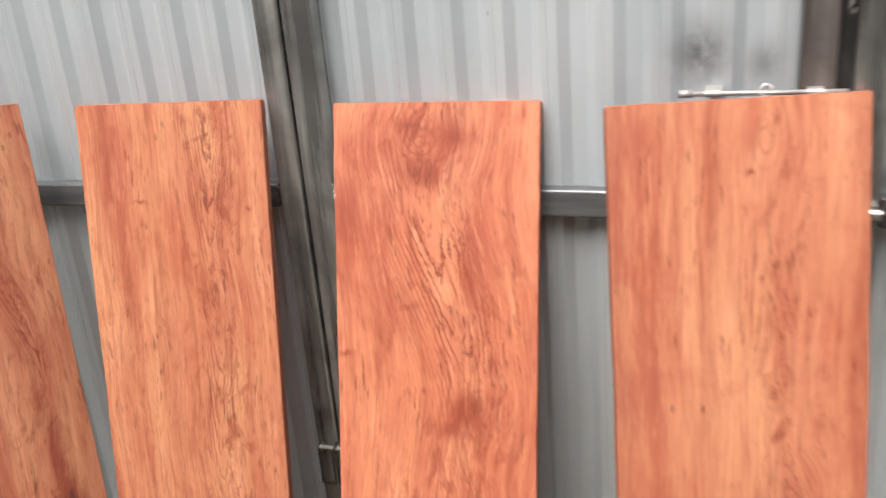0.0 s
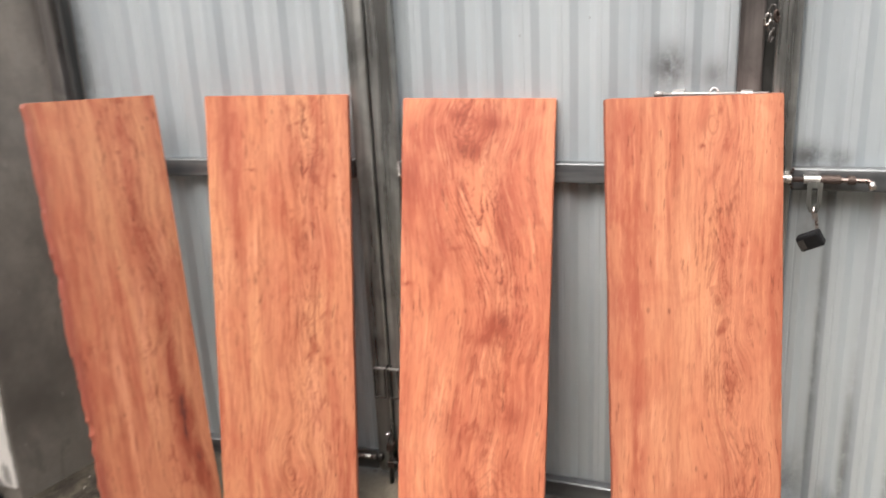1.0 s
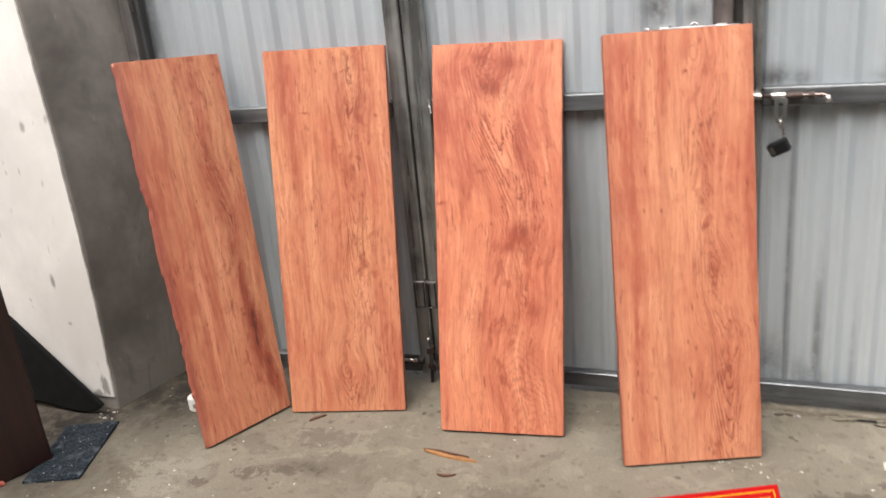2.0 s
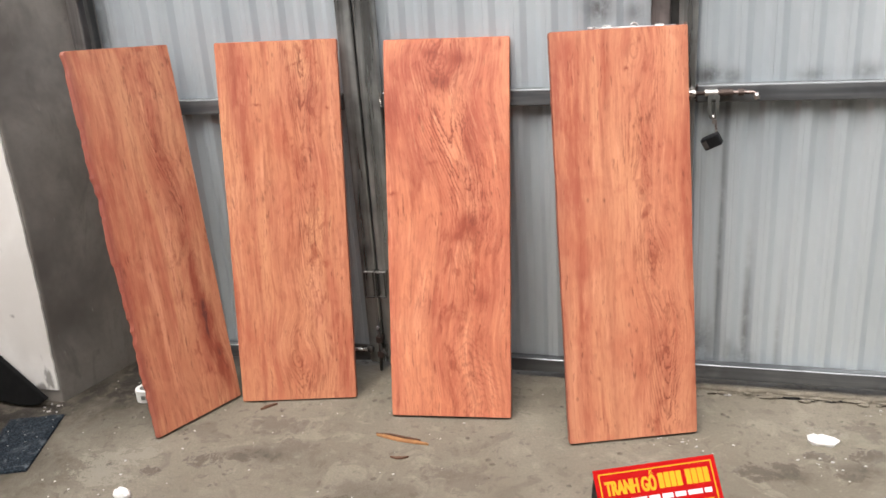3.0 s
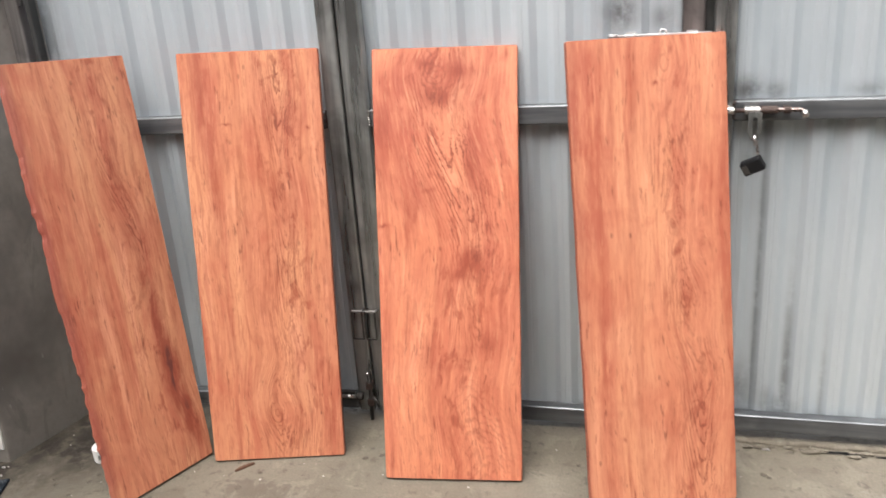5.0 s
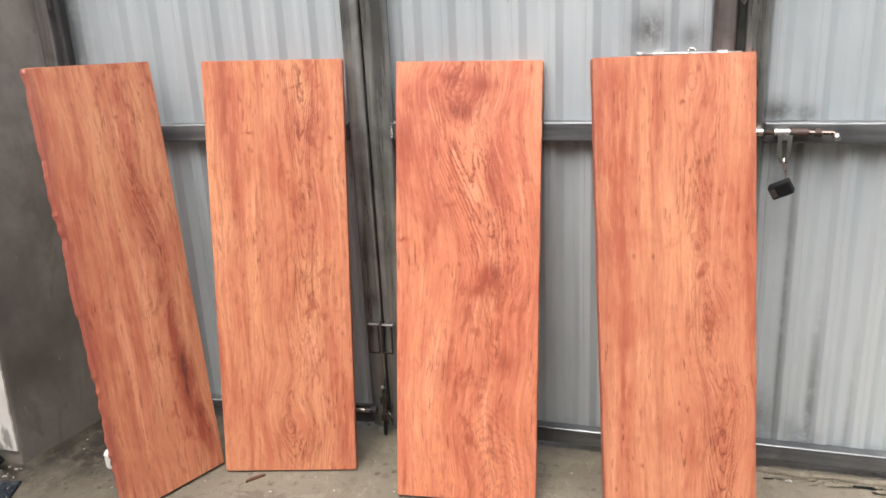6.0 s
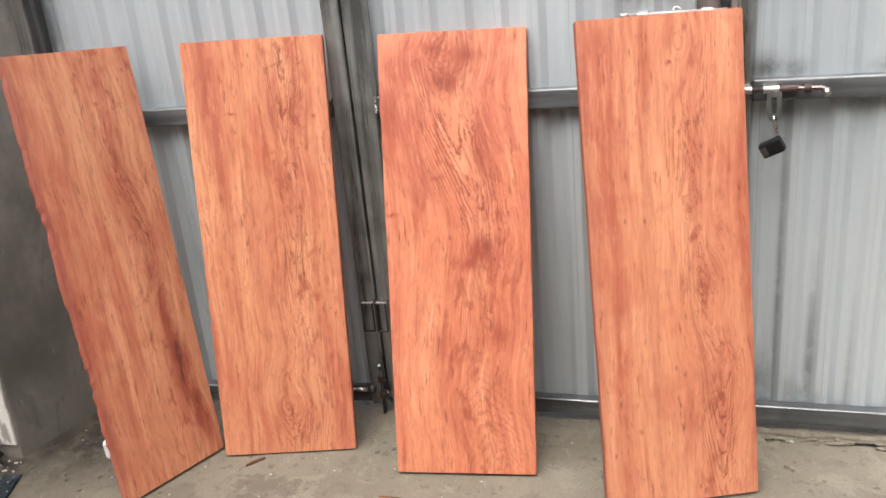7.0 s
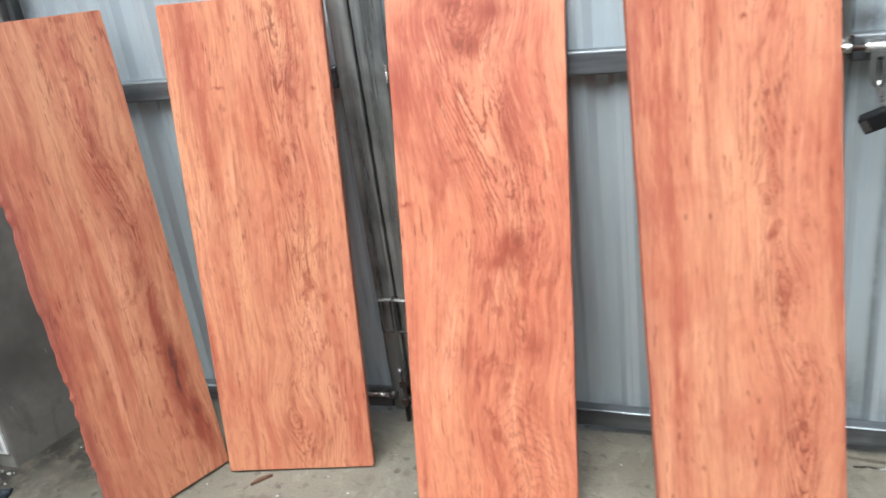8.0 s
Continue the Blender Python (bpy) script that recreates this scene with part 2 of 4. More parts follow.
def concrete():
    g = Nodes("stained_concrete")
    at = g.place(True)
    big = g.noise(g.scaled(at, 1.6, 1.6, 1), 1, 4, 0.6, 0.4)
    mid = g.noise(g.scaled(at, 7, 7, 1, 5, 2, 0), 1, 5, 0.62, 0.9)
    small = g.noise(g.scaled(at, 27, 27, 1, 1, 7, 0), 1, 5, 0.7, 0.5)
    fine = g.noise(g.scaled(at, 140, 140, 30), 1, 4, 0.7)
    colour = g.mix(g.remap(big, 0.33, 0.66), (0.138, 0.119, 0.089), (0.184, 0.161, 0.125))
    colour = g.mix(g.remap(mid, 0.53, 0.60, 0.0, 0.50), colour, (0.231, 0.206, 0.162))
    colour = g.mix(g.remap(mid, 0.33, 0.43, 0.55, 0.0), colour, (0.094, 0.079, 0.059))
    colour = g.mix(g.remap(small, 0.56, 0.66, 0.0, 0.62), colour, (0.080, 0.067, 0.049))
    colour = g.mix(g.remap(small, 0.32, 0.42, 0.35, 0.0), colour, (0.241, 0.216, 0.171))
    colour = g.mix(g.remap(fine, 0.38, 0.66, 0.38, 0.0), colour, (0.100, 0.086, 0.065))
    colour = g.mix(g.remap(fine, 0.62, 0.78, 0.0, 0.35), colour, (0.281, 0.254, 0.206))
    spots = g.node("TexVoronoi", Vector=g.scaled(at, 22, 22, 1), Scale=1.0)
    where = g.noise(g.scaled(at, 3.3, 3.3, 1, 2, 8, 0), 1, 4, 0.6)
    pits = g.mul(g.remap(g.add(spots.outputs["Distance"], g.mul(small, 0.35)), 0.28, 0.40, 1.0, 0.0), g.remap(where, 0.50, 0.60))
    colour = g.mix(g.mul(pits, 0.65), colour, (0.063, 0.053, 0.038))
    sep = g.node("SeparateXYZ", Vector=at)
    # near-black patches, mostly along the west wall's foot and round the mat
    dark_patches = None
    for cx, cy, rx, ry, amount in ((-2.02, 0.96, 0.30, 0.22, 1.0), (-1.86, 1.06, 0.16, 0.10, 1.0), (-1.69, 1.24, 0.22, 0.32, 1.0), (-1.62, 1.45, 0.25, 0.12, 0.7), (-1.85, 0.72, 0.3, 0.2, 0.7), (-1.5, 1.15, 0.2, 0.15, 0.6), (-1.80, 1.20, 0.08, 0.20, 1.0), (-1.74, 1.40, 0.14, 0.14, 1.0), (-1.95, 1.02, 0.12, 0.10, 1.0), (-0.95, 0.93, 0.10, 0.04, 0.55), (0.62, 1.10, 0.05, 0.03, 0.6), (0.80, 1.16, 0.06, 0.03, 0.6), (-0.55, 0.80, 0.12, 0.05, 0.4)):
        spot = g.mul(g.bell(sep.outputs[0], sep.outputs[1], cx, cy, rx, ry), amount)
        dark_patches = spot if dark_patches is None else g.math("MAXIMUM", dark_patches, spot)
    dark_patches = g.mul(dark_patches, g.remap(g.add(g.mul(small, 0.5), g.mul(mid, 0.5)), 0.38, 0.54, 0.62, 1.0))
    colour = g.mix(dark_patches, colour, (0.018, 0.014, 0.010))
    # shallow worn flakes and pale cement smears, each with a ragged outline
    ragged = g.add(g.add(g.mul(g.math("SUBTRACT", small, 0.5), 3.0), g.mul(g.math("SUBTRACT", mid, 0.5), 1.6)), g.mul(g.math("SUBTRACT", fine, 0.5), 1.6))
    for tone, spots in (((0.062, 0.051, 0.039), ((-1.13, 0.87, 0.06, 0.035), (-1.04, 0.90, 0.05, 0.02), (0.53, 1.10, 0.05, 0.035), (0.60, 1.14, 0.04, 0.02), (0.85, 1.235, 0.05, 0.03),
                                                  (0.70, 1.21, 0.035, 0.018), (0.78, 1.12, 0.035, 0.022), (-1.27, 0.78, 0.04, 0.02), (-0.62, 0.74, 0.05, 0.03), (0.95, 0.95, 0.05, 0.03))),
                        ((0.100, 0.084, 0.064), ((-1.01, 1.10, 0.10, 0.05), (-0.87, 0.99, 0.07, 0.03), (-0.30, 0.92, 0.10, 0.05), (1.0, 1.38, 0.15, 0.06))),
                        ((0.205, 0.186, 0.150), ((-1.44, 0.81, 0.08, 0.05), (-1.42, 0.73, 0.10, 0.04), (-1.34, 0.86, 0.05, 0.03), (0.75, 1.34, 0.05, 0.03)))):
        flake = None
        for cx, cy, rx, ry in spots:
            spot = g.bell(sep.outputs[0], sep.outputs[1], cx, cy, rx * 1.5, ry * 1.5)
            flake = spot if flake is None else g.math("MAXIMUM", flake, spot)
        colour = g.mix(g.mul(g.remap(g.add(flake, g.mul(ragged, g.remap(flake, 0.05, 0.5))), 0.56, 0.70), 0.72), colour, tone)
    damp = g.remap(g.noise(g.scaled(at, 2.6, 2.6, 1, 9, 1, 0), 1, 4, 0.6, 0.8), 0.5, 0.62)
    dark = g.mix(g.mul(damp, 0.30), colour, (0.100, 0.086, 0.063))
    rough = g.remap(damp, 0.0, 1.0, 0.85, 0.60)
    relief = g.add(g.mul(fine, 0.5), g.add(g.add(g.mul(mid, 1.2), g.mul(small, 0.8)), g.mul(pits, -1.2)))
    return g.done(dark, rough, 0.0, relief, 0.7, 0.005, 0.3)


def plaster(name, base, deep, scratch, dirt=()):
    g = Nodes(name)
    at = g.place(True)
    big = g.noise(g.scaled(at, 2.4, 2.4, 2.4), 1, 4, 0.6, 0.3)
    fine = g.noise(g.scaled(at, 55, 55, 55), 1, 4, 0.65)
    colour = g.mix(g.remap(big, 0.32, 0.68), deep, base)
    colour = g.mix(g.remap(fine, 0.4, 0.75, 0.0, 0.18), colour, deep)
    spots = g.node("TexVoronoi", Vector=g.scaled(at, 9, 9, 5.5, 0.3, 0.1, 0.7), Scale=1.0)
    marks = g.mul(g.remap(g.add(spots.outputs["Distance"], g.mul(fine, 0.12)), 0.10, 0.20, 1.0, 0.0), g.remap(g.noise(g.scaled(at, 6, 6, 4), 1, 2), 0.50, 0.58))
    colour = g.mix(g.mul(marks, 0.7), colour, scratch)
    # thin pale or dark scuffs, slanting
    slant = g.node("Mapping", Vector=at)
    slant.inputs["Rotation"].default_value = (radians(-28), 0.0, radians(12))
    slant.inputs["Scale"].default_value = (70, 70, 10)
    scuff = g.remap(g.noise(slant.outputs[0], 1, 2, 0.5), 0.70, 0.75)
    colour = g.mix(g.mul(scuff, g.remap(g.noise(g.scaled(at, 5, 5, 5, 2, 2, 1), 1, 2), 0.48, 0.58, 0.0, 0.75)), colour, scratch)
    # cloudy trowel marks
    trowel = g.noise(g.scaled(at, 9, 9, 4, 1, 5, 2), 1, 5, 0.68, 1.2)
    colour = g.mix(g.remap(trowel, 0.54, 0.70, 0.0, 0.45), colour, deep)
    if dirt:
        sep = g.node("SeparateXYZ", Vector=at)
        smear = None
        for cx, cz, rx, rz, amount in dirt:
            spot = g.mul(g.bell(sep.outputs[0], sep.outputs[2], cx, cz, rx, rz), amount)
            smear = spot if smear is None else g.math("MAXIMUM", smear, spot)
        rub = g.noise(g.scaled(at, 34, 34, 16, 3, 1, 1), 1, 4, 0.65)
        smear = g.remap(g.add(smear, g.mul(g.math("SUBTRACT", rub, 0.5), g.mul(smear, 3.0))), 0.25, 0.70, 0.0, 0.8)
        colour = g.mix(smear, colour, scratch)
    return g.done(colour, 0.85, 0.0, g.add(g.mul(fine, 0.4), big), 0.4, 0.004, 0.3)


def steel(name, pale, dark, rough=0.36, metal=0.6, level=False):
    """Mill-finish square tube, handled and stained, with soft lengthwise streaks."""
    g = Nodes(name)
    at = g.place(True)
    along = g.noise(g.scaled(at, 1.8 if level else 38, 38, 38 if level else 1.8), 1, 4, 0.6, 0.2)
    cloud = g.noise(g.scaled(at, 5, 5, 5, 3, 0, 1), 1, 4, 0.6, 0.5)
    fine = g.noise(g.scaled(at, 160, 160, 160), 1, 3)
    colour = g.mix(g.remap(along, 0.34, 0.68), dark, pale)
    colour = g.mix(g.remap(cloud, 0.42, 0.70, 0.0, 0.6), colour, tuple(0.6 * c for c in dark))
    colour = g.mix(g.remap(cloud, 0.25, 0.36, 0.25, 0.0), colour, (0.24, 0.19, 0.15))
    shine = g.remap(along, 0.3, 0.7, rough - 0.08, rough + 0.14)
    return g.done(colour, shine, metal, g.add(fine, along), 0.12, 0.001)


def sheet_paint():
    """Pale grey factory paint on profiled sheet, with soot round the welds, rib-flank shade painted as thin upright
    streaks, and darker patches under the rail, by the post and near the ground.
    """
    g = Nodes("pale_grey_sheet_paint")
    at = g.place(True)
    sep = g.node("SeparateXYZ", Vector=at)
    x, z = sep.outputs[0], sep.outputs[2]
    cloud = g.noise(g.scaled(at, 3, 3, 1.1), 1, 4, 0.6)
    streak = g.noise(g.scaled(at, 26, 26, 1.4, 2, 0, 0), 1, 3, 0.6)
    fine = g.noise(g.scaled(at, 90, 90, 60), 1, 3)
    colour = g.mix(g.remap(cloud, 0.3, 0.7), (0.500, 0.552, 0.580), (0.575, 0.622, 0.642))
    colour = g.mix(g.remap(streak, 0.5, 0.75, 0.0, 0.22), colour, (0.470, 0.512, 0.530))
    # weld soot; narrow streaks at x 0.418, 0.510, 0.612 paint shaded rib flanks
    soot_and_shade = None
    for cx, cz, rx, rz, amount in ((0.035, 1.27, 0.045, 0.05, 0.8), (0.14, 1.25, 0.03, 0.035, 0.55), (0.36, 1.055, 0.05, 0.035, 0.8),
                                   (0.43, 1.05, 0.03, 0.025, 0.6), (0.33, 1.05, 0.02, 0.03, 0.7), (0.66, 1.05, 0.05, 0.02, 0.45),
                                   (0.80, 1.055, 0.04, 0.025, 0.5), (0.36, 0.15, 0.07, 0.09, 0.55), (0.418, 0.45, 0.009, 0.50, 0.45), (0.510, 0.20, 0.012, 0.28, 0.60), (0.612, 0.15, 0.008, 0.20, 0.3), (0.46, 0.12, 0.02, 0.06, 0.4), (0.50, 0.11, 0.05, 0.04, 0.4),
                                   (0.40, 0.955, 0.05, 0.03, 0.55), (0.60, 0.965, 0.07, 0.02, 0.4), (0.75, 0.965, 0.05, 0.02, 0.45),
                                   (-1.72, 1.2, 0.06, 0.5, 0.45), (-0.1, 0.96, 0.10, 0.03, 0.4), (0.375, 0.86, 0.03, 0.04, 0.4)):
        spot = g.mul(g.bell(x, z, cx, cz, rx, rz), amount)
        soot_and_shade = spot if soot_and_shade is None else g.math("MAXIMUM", soot_and_shade, spot)
    soot_and_shade = g.mul(soot_and_shade, g.remap(g.noise(g.scaled(at, 22, 22, 22, 4, 1, 1), 1, 4, 0.65), 0.25, 0.6, 0.35, 1.0))
    colour = g.mix(soot_and_shade, colour, (0.063, 0.056, 0.050))
    dots = g.node("TexVoronoi", Vector=g.scaled(at, 13, 13, 9), Scale=1.0)
    specks = g.mul(g.remap(dots.outputs["Distance"], 0.02, 0.05, 1.0, 0.0), g.remap(cloud, 0.5, 0.6))
    colour = g.mix(g.mul(specks, 0.4), colour, (0.148, 0.141, 0.133))
    return g.done(colour, g.remap(cloud, 0.3, 0.7, 0.33, 0.43), 0.45, fine, 0.05, 0.001, 0.5)


def plain(name, colour, rough=0.5, metal=0.0, vary=0.25, scale=40.0, spec=0.5):
    g = Nodes(name)
    at = g.place()
    n = g.noise(g.scaled(at, scale, scale, scale), 1, 4, 0.6)
    second = g.noise(g.scaled(at, scale * 0.2, scale * 0.2, scale * 0.2, 3, 1, 2), 1, 2)
    shade = g.mix(g.remap(n, 0.3, 0.7, 0.0, vary), colour, tuple(0.5 * c for c in colour))
    shade = g.mix(g.remap(second, 0.4, 0.7, 0.0, vary), shade, tuple(0.65 * c for c in colour))
    return g.done(shade, g.remap(n, 0.3, 0.7, rough - 0.06, rough + 0.08), metal, n, 0.15, 0.001, spec)


def woven_mat():
    g = Nodes("dark_grey_mat_pile")
    at = g.place()
    pile = g.node("TexVoronoi", Vector=at, Scale=150.0).outputs["Distance"]
    cloud = g.noise(at, 16, 4, 0.65, 0.5)
    colour = g.mix(g.remap(pile, 0.1, 0.6), (0.034, 0.045, 0.056), (0.010, 0.014, 0.019))
    colour = g.mix(g.remap(cloud, 0.54, 0.72, 0.0, 0.7), colour, (0.13, 0.145, 0.155))
    crumbs = g.node("TexVoronoi", Vector=at, Scale=38.0).outputs["Distance"]
    colour = g.mix(g.remap(crumbs, 0.05, 0.12, 0.8, 0.0), colour, (0.42, 0.42, 0.40))
    return g.done(colour, 0.9, 0.0, g.add(pile, g.mul(cloud, 2.0)), 0.8, 0.004, 0.2)


WOOD_A = wood("slab_wood_streaked", 1.3,
              [(0.25, 0.66, 0.02, 0.12, 3.0, 0.4)],
              [(0.283, 0.315, 0.026, 0.110, 2.1), (0.285, 0.315, 0.014, 0.040, 3.2), (0.305, 0.18, 0.016, 0.09, 1.8), (0.270, 0.46, 0.014, 0.10, 1.4), (0.245, 0.86, 0.014, 0.12, 0.4), (0.258, 0.58, 0.012, 0.10, 0.7), (0.322, 0.10, 0.018, 0.05, 0.9)],
              [(0.345, 0.020, 0.22), (0.10, 0.010, 0.22)], (0.25, 0.055), (0.98, 1.00, 1.00), (0.75, 0.20), 0.75,
              [(0.62, 1.02, 0.285, 0.225, 0.030, 150.0, -11.0, 0.75), (0.06, 0.30, 0.335, 0.30, 0.030, 120.0, -14.0, 0.5)],
              [(0.02, 0.80, 0.045, 0.20, 0.9), (0.03, 1.12, 0.035, 0.14, 0.8), (0.03, 0.5, 0.03, 0.2, 0.7), (0.15, 0.45, 0.02, 0.2, 0.35), (0.335, 0.62, 0.02, 0.2, 0.5), (0.345, 1.1, 0.02, 0.12, 0.5)])
WOOD_B = wood("slab_wood_arched", 4.7,
              [(0.213, 0.155, 0.036, 0.062, 3.0, 0.95), (0.277, 0.835, 0.012, 0.030, 2.0, 0.8), (0.283, 1.19, 0.030, 0.10, 3.0, 0.5), (0.275, 0.39, 0.018, 0.09, 3.0, 0.45)],
              [(0.062, 1.16, 0.013, 0.13, 0.75), (0.075, 0.93, 0.012, 0.12, 0.5), (0.125, 1.03, 0.020, 0.004, 0.9), (0.24, 0.915, 0.008, 0.006, 1.0), (0.34, 1.165, 0.005, 0.005, 1.0),
               (0.37, 1.02, 0.007, 0.004, 1.0), (0.10, 0.45, 0.010, 0.2, 0.3)],
              [(0.16, 0.010, 0.22)], (0.28, 0.06), (1.0, 1.0, 1.0), (0.0, 0.15), 0.6,
              [(0.90, 1.22, 0.278, 0.288, 0.050, 190.0, -16.0, 0.90), (0.40, 0.80, 0.262, 0.280, 0.042, 170.0, -15.0, 0.75), (0.02, 0.12, 0.222, 0.218, 0.045, 120.0, -34.0, 0.8), (0.20, 0.36, 0.213, 0.245, 0.040, 160.0, 20.0, 0.65)],
              [(0.055, 1.08, 0.025, 0.18, 0.9), (0.06, 0.62, 0.03, 0.2, 0.5), (0.33, 0.30, 0.05, 0.22, 0.5), (0.03, 0.25, 0.04, 0.2, 0.6), (0.34, 0.95, 0.04, 0.15, 0.4), (0.17, 0.55, 0.02, 0.2, 0.4), (0.375, 0.08, 0.03, 0.1, 0.6)])
WOOD_C = wood("slab_wood_figured", 8.2,
              [(0.178, 1.165, 0.050, 0.045, 3.0, 0.60), (0.345, 0.62, 0.026, 0.12, 3.0, 0.45)],
              [(0.178, 1.105, 0.042, 0.030, 1.5), (0.245, 1.175, 0.038, 0.020, 1.2), (0.15, 1.19, 0.03, 0.014, 0.9), (0.268, 0.635, 0.028, 0.036, 1.4), (0.235, 0.60, 0.04, 0.016, 0.8), (0.275, 0.90, 0.018, 0.045, 1.0), (0.025, 1.02, 0.025, 0.06, 0.8),
               (0.155, 0.842, 0.016, 0.007, 1.15), (0.015, 0.735, 0.014, 0.006, 1.1), (0.378, 1.215, 0.004, 0.016, 1.3), (0.10, 0.79, 0.020, 0.030, 0.6), (0.32, 0.41, 0.030, 0.030, 0.55), (0.20, 0.335, 0.060, 0.014, 0.5)],
              [(0.375, 0.008, 0.15)], (0.22, 0.10), (0.97, 0.82, 0.84), (0.0, 0.12), 0.72,
              [(0.62, 1.16, 0.285, 0.165, 0.085, 115.0, -12.0, 1.0), (0.34, 0.58, 0.300, 0.275, 0.050, 120.0, -18.0, 0.55), (0.0, 0.29, 0.315, 0.258, 0.085, 58.0, 36.0, 0.45)],
              [(0.02, 1.03, 0.06, 0.10, 1.5), (0.06, 1.14, 0.06, 0.05, 1.2), (0.10, 0.84, 0.04, 0.10, 1.1), (0.285, 0.96, 0.032, 0.20, 1.4), (0.22, 1.17, 0.09, 0.05, 1.3), (0.09, 0.99, 0.04, 0.07, 1.2), (0.26, 0.62, 0.06, 0.06, 0.9),
               (0.31, 0.44, 0.06, 0.09, 0.7), (0.16, 0.36, 0.07, 0.08, 0.7), (0.09, 0.95, 0.05, 0.05, 0.7), (0.33, 0.25, 0.05, 0.08, 0.4), (0.13, 0.62, 0.04, 0.08, 0.4)])
WOOD_D = wood("slab_wood_pale", 12.9,
              [(0.255, 0.765, 0.015, 0.034, 2.0, 0.85), (0.278, 0.555, 0.026, 0.060, 3.0, 0.65), (0.262, 0.68, 0.009, 0.018, 2.0, 0.9), (0.33, 0.68, 0.014, 0.03, 3.0, 0.5), (0.245, 1.17, 0.026, 0.05, 2.0, 0.5)],
              [(0.255, 0.765, 0.009, 0.014, 0.9), (0.262, 0.685, 0.007, 0.012, 0.9), (0.31, 0.885, 0.005, 0.005, 1.3), (0.22, 1.12, 0.007, 0.006, 1.1), (0.145, 0.86, 0.006, 0.16, 0.55), (0.155, 1.08, 0.006, 0.12, 0.45), (0.125, 0.62, 0.005, 0.14, 0.5), (0.103, 0.20, 0.006, 0.006, 1.2), (0.145, 0.36, 0.006, 0.16, 0.4)],
              [(0.398, 0.014, 0.40), (0.158, 0.012, 0.38)], (0.28, 0.06), (1.03, 1.03, 1.06), (0.30, 0.25), 0.95,
              [(0.84, 1.02, 0.250, 0.238, 0.050, 120.0, 11.0, 0.70), (0.76, 0.92, 0.258, 0.258, 0.028, 190.0, 14.0, 0.80), (0.48, 0.72, 0.285, 0.262, 0.040, 130.0, 13.0, 0.70), (0.0, 0.34, 0.315, 0.315, 0.050, 140.0, -18.0, 0.90), (0.30, 0.52, 0.33, 0.29, 0.05, 120.0, -12.0, 0.6)],
              [(0.045, 1.06, 0.058, 0.20, 1.4), (0.045, 0.80, 0.048, 0.18, 1.2), (0.062, 0.36, 0.028, 0.30, 0.9), (0.06, 0.08, 0.03, 0.1, 0.7), (0.385, 0.75, 0.025, 0.4, 0.6), (0.30, 0.60, 0.06, 0.06, 0.5), (0.17, 1.12, 0.02, 0.12, 0.5)])
SLAB_EDGE = plain("slab_sawn_edge", (0.32, 0.098, 0.056), 0.65, 0.0, 0.4, 60)
DARK_WOOD = dark_wood()
EDGE_STRIP = plain("worn_edge_veneer", (0.060, 0.036, 0.026), 0.6, 0.0, 0.4, 30)
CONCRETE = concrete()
GREY_PLASTER = plaster("grey_cement_plaster", (0.285, 0.258, 0.226), (0.140, 0.125, 0.108), (0.40, 0.385, 0.36))
WHITE_WALL = plaster("white_wall_paint", (0.80, 0.77, 0.73), (0.66, 0.625, 0.585), (0.22, 0.20, 0.18), ((-1.905, 0.09, 0.020, 0.06, 0.9), (-1.94, 0.05, 0.05, 0.03, 0.8), (-1.915, 0.19, 0.010, 0.03, 0.6), (-2.03, 0.50, 0.012, 0.035, 0.8), (-2.0, 0.34, 0.02, 0.012, 0.5)))
POST_STEEL = steel("stained_post_steel", (0.23, 0.215, 0.20), (0.115, 0.105, 0.098), 0.5, 0.3)
STEEL = steel("mill_steel_tube", (0.52, 0.525, 0.50), (0.25, 0.252, 0.240), 0.30, 0.8)
RAIL_STEEL = steel("mill_steel_rail", (0.21, 0.218, 0.223), (0.125, 0.130, 0.135), level=True)
BURNT_STEEL = steel("heat_stained_steel", (0.20, 0.175, 0.165), (0.075, 0.064, 0.060), 0.4)
JAMB_STEEL = steel("dark_jamb_steel", (0.12, 0.12, 0.116), (0.055, 0.055, 0.053), 0.5)
SHEET = sheet_paint()
CHROME = plain("bright_zinc", (0.66, 0.62, 0.59), 0.28, 1.0, 0.6, 90)
BOLT_STEEL = plain("browned_bolt_steel", (0.20, 0.155, 0.14), 0.30, 0.9, 0.6, 60)
GALV = plain("pale_zinc", (0.42, 0.40, 0.385), 0.35, 0.35, 0.5, 110)
IRON = plain("dark_iron", (0.085, 0.078, 0.072), 0.45, 0.6, 0.4, 120)
RUSTY = plain("burnt_weld", (0.070, 0.045, 0.036), 0.55, 0.4, 0.5, 150)
BLACK = plain("black_plastic", (0.008, 0.008, 0.009), 0.5, 0.0, 0.3, 40, 0.25)
BLACK_BOARD = plain("black_panel", (0.007, 0.007, 0.007), 0.8, 0.0, 0.4, 20, 0.15)
FOAM = plain("white_foam", (0.66, 0.645, 0.62), 0.9, 0.0, 0.12, 60)
GRIT = plain("pale_grit", (0.42, 0.40, 0.37), 0.9, 0.0, 0.4, 30)
CARD = plain("white_roll_card", (0.72, 0.71, 0.68), 0.6, 0.0, 0.15)
STICK = plain("splinter_wood", (0.30, 0.14, 0.05), 0.75, 0.0, 0.5, 50)
BARK = plain("brown_chip_wood", (0.10, 0.045, 0.022), 0.8, 0.0, 0.5, 70)
MAT = woven_mat()
RED = plain("red_sign_film", (0.36, 0.004, 0.004), 0.7, 0.0, 0.10, 20, 0.1)
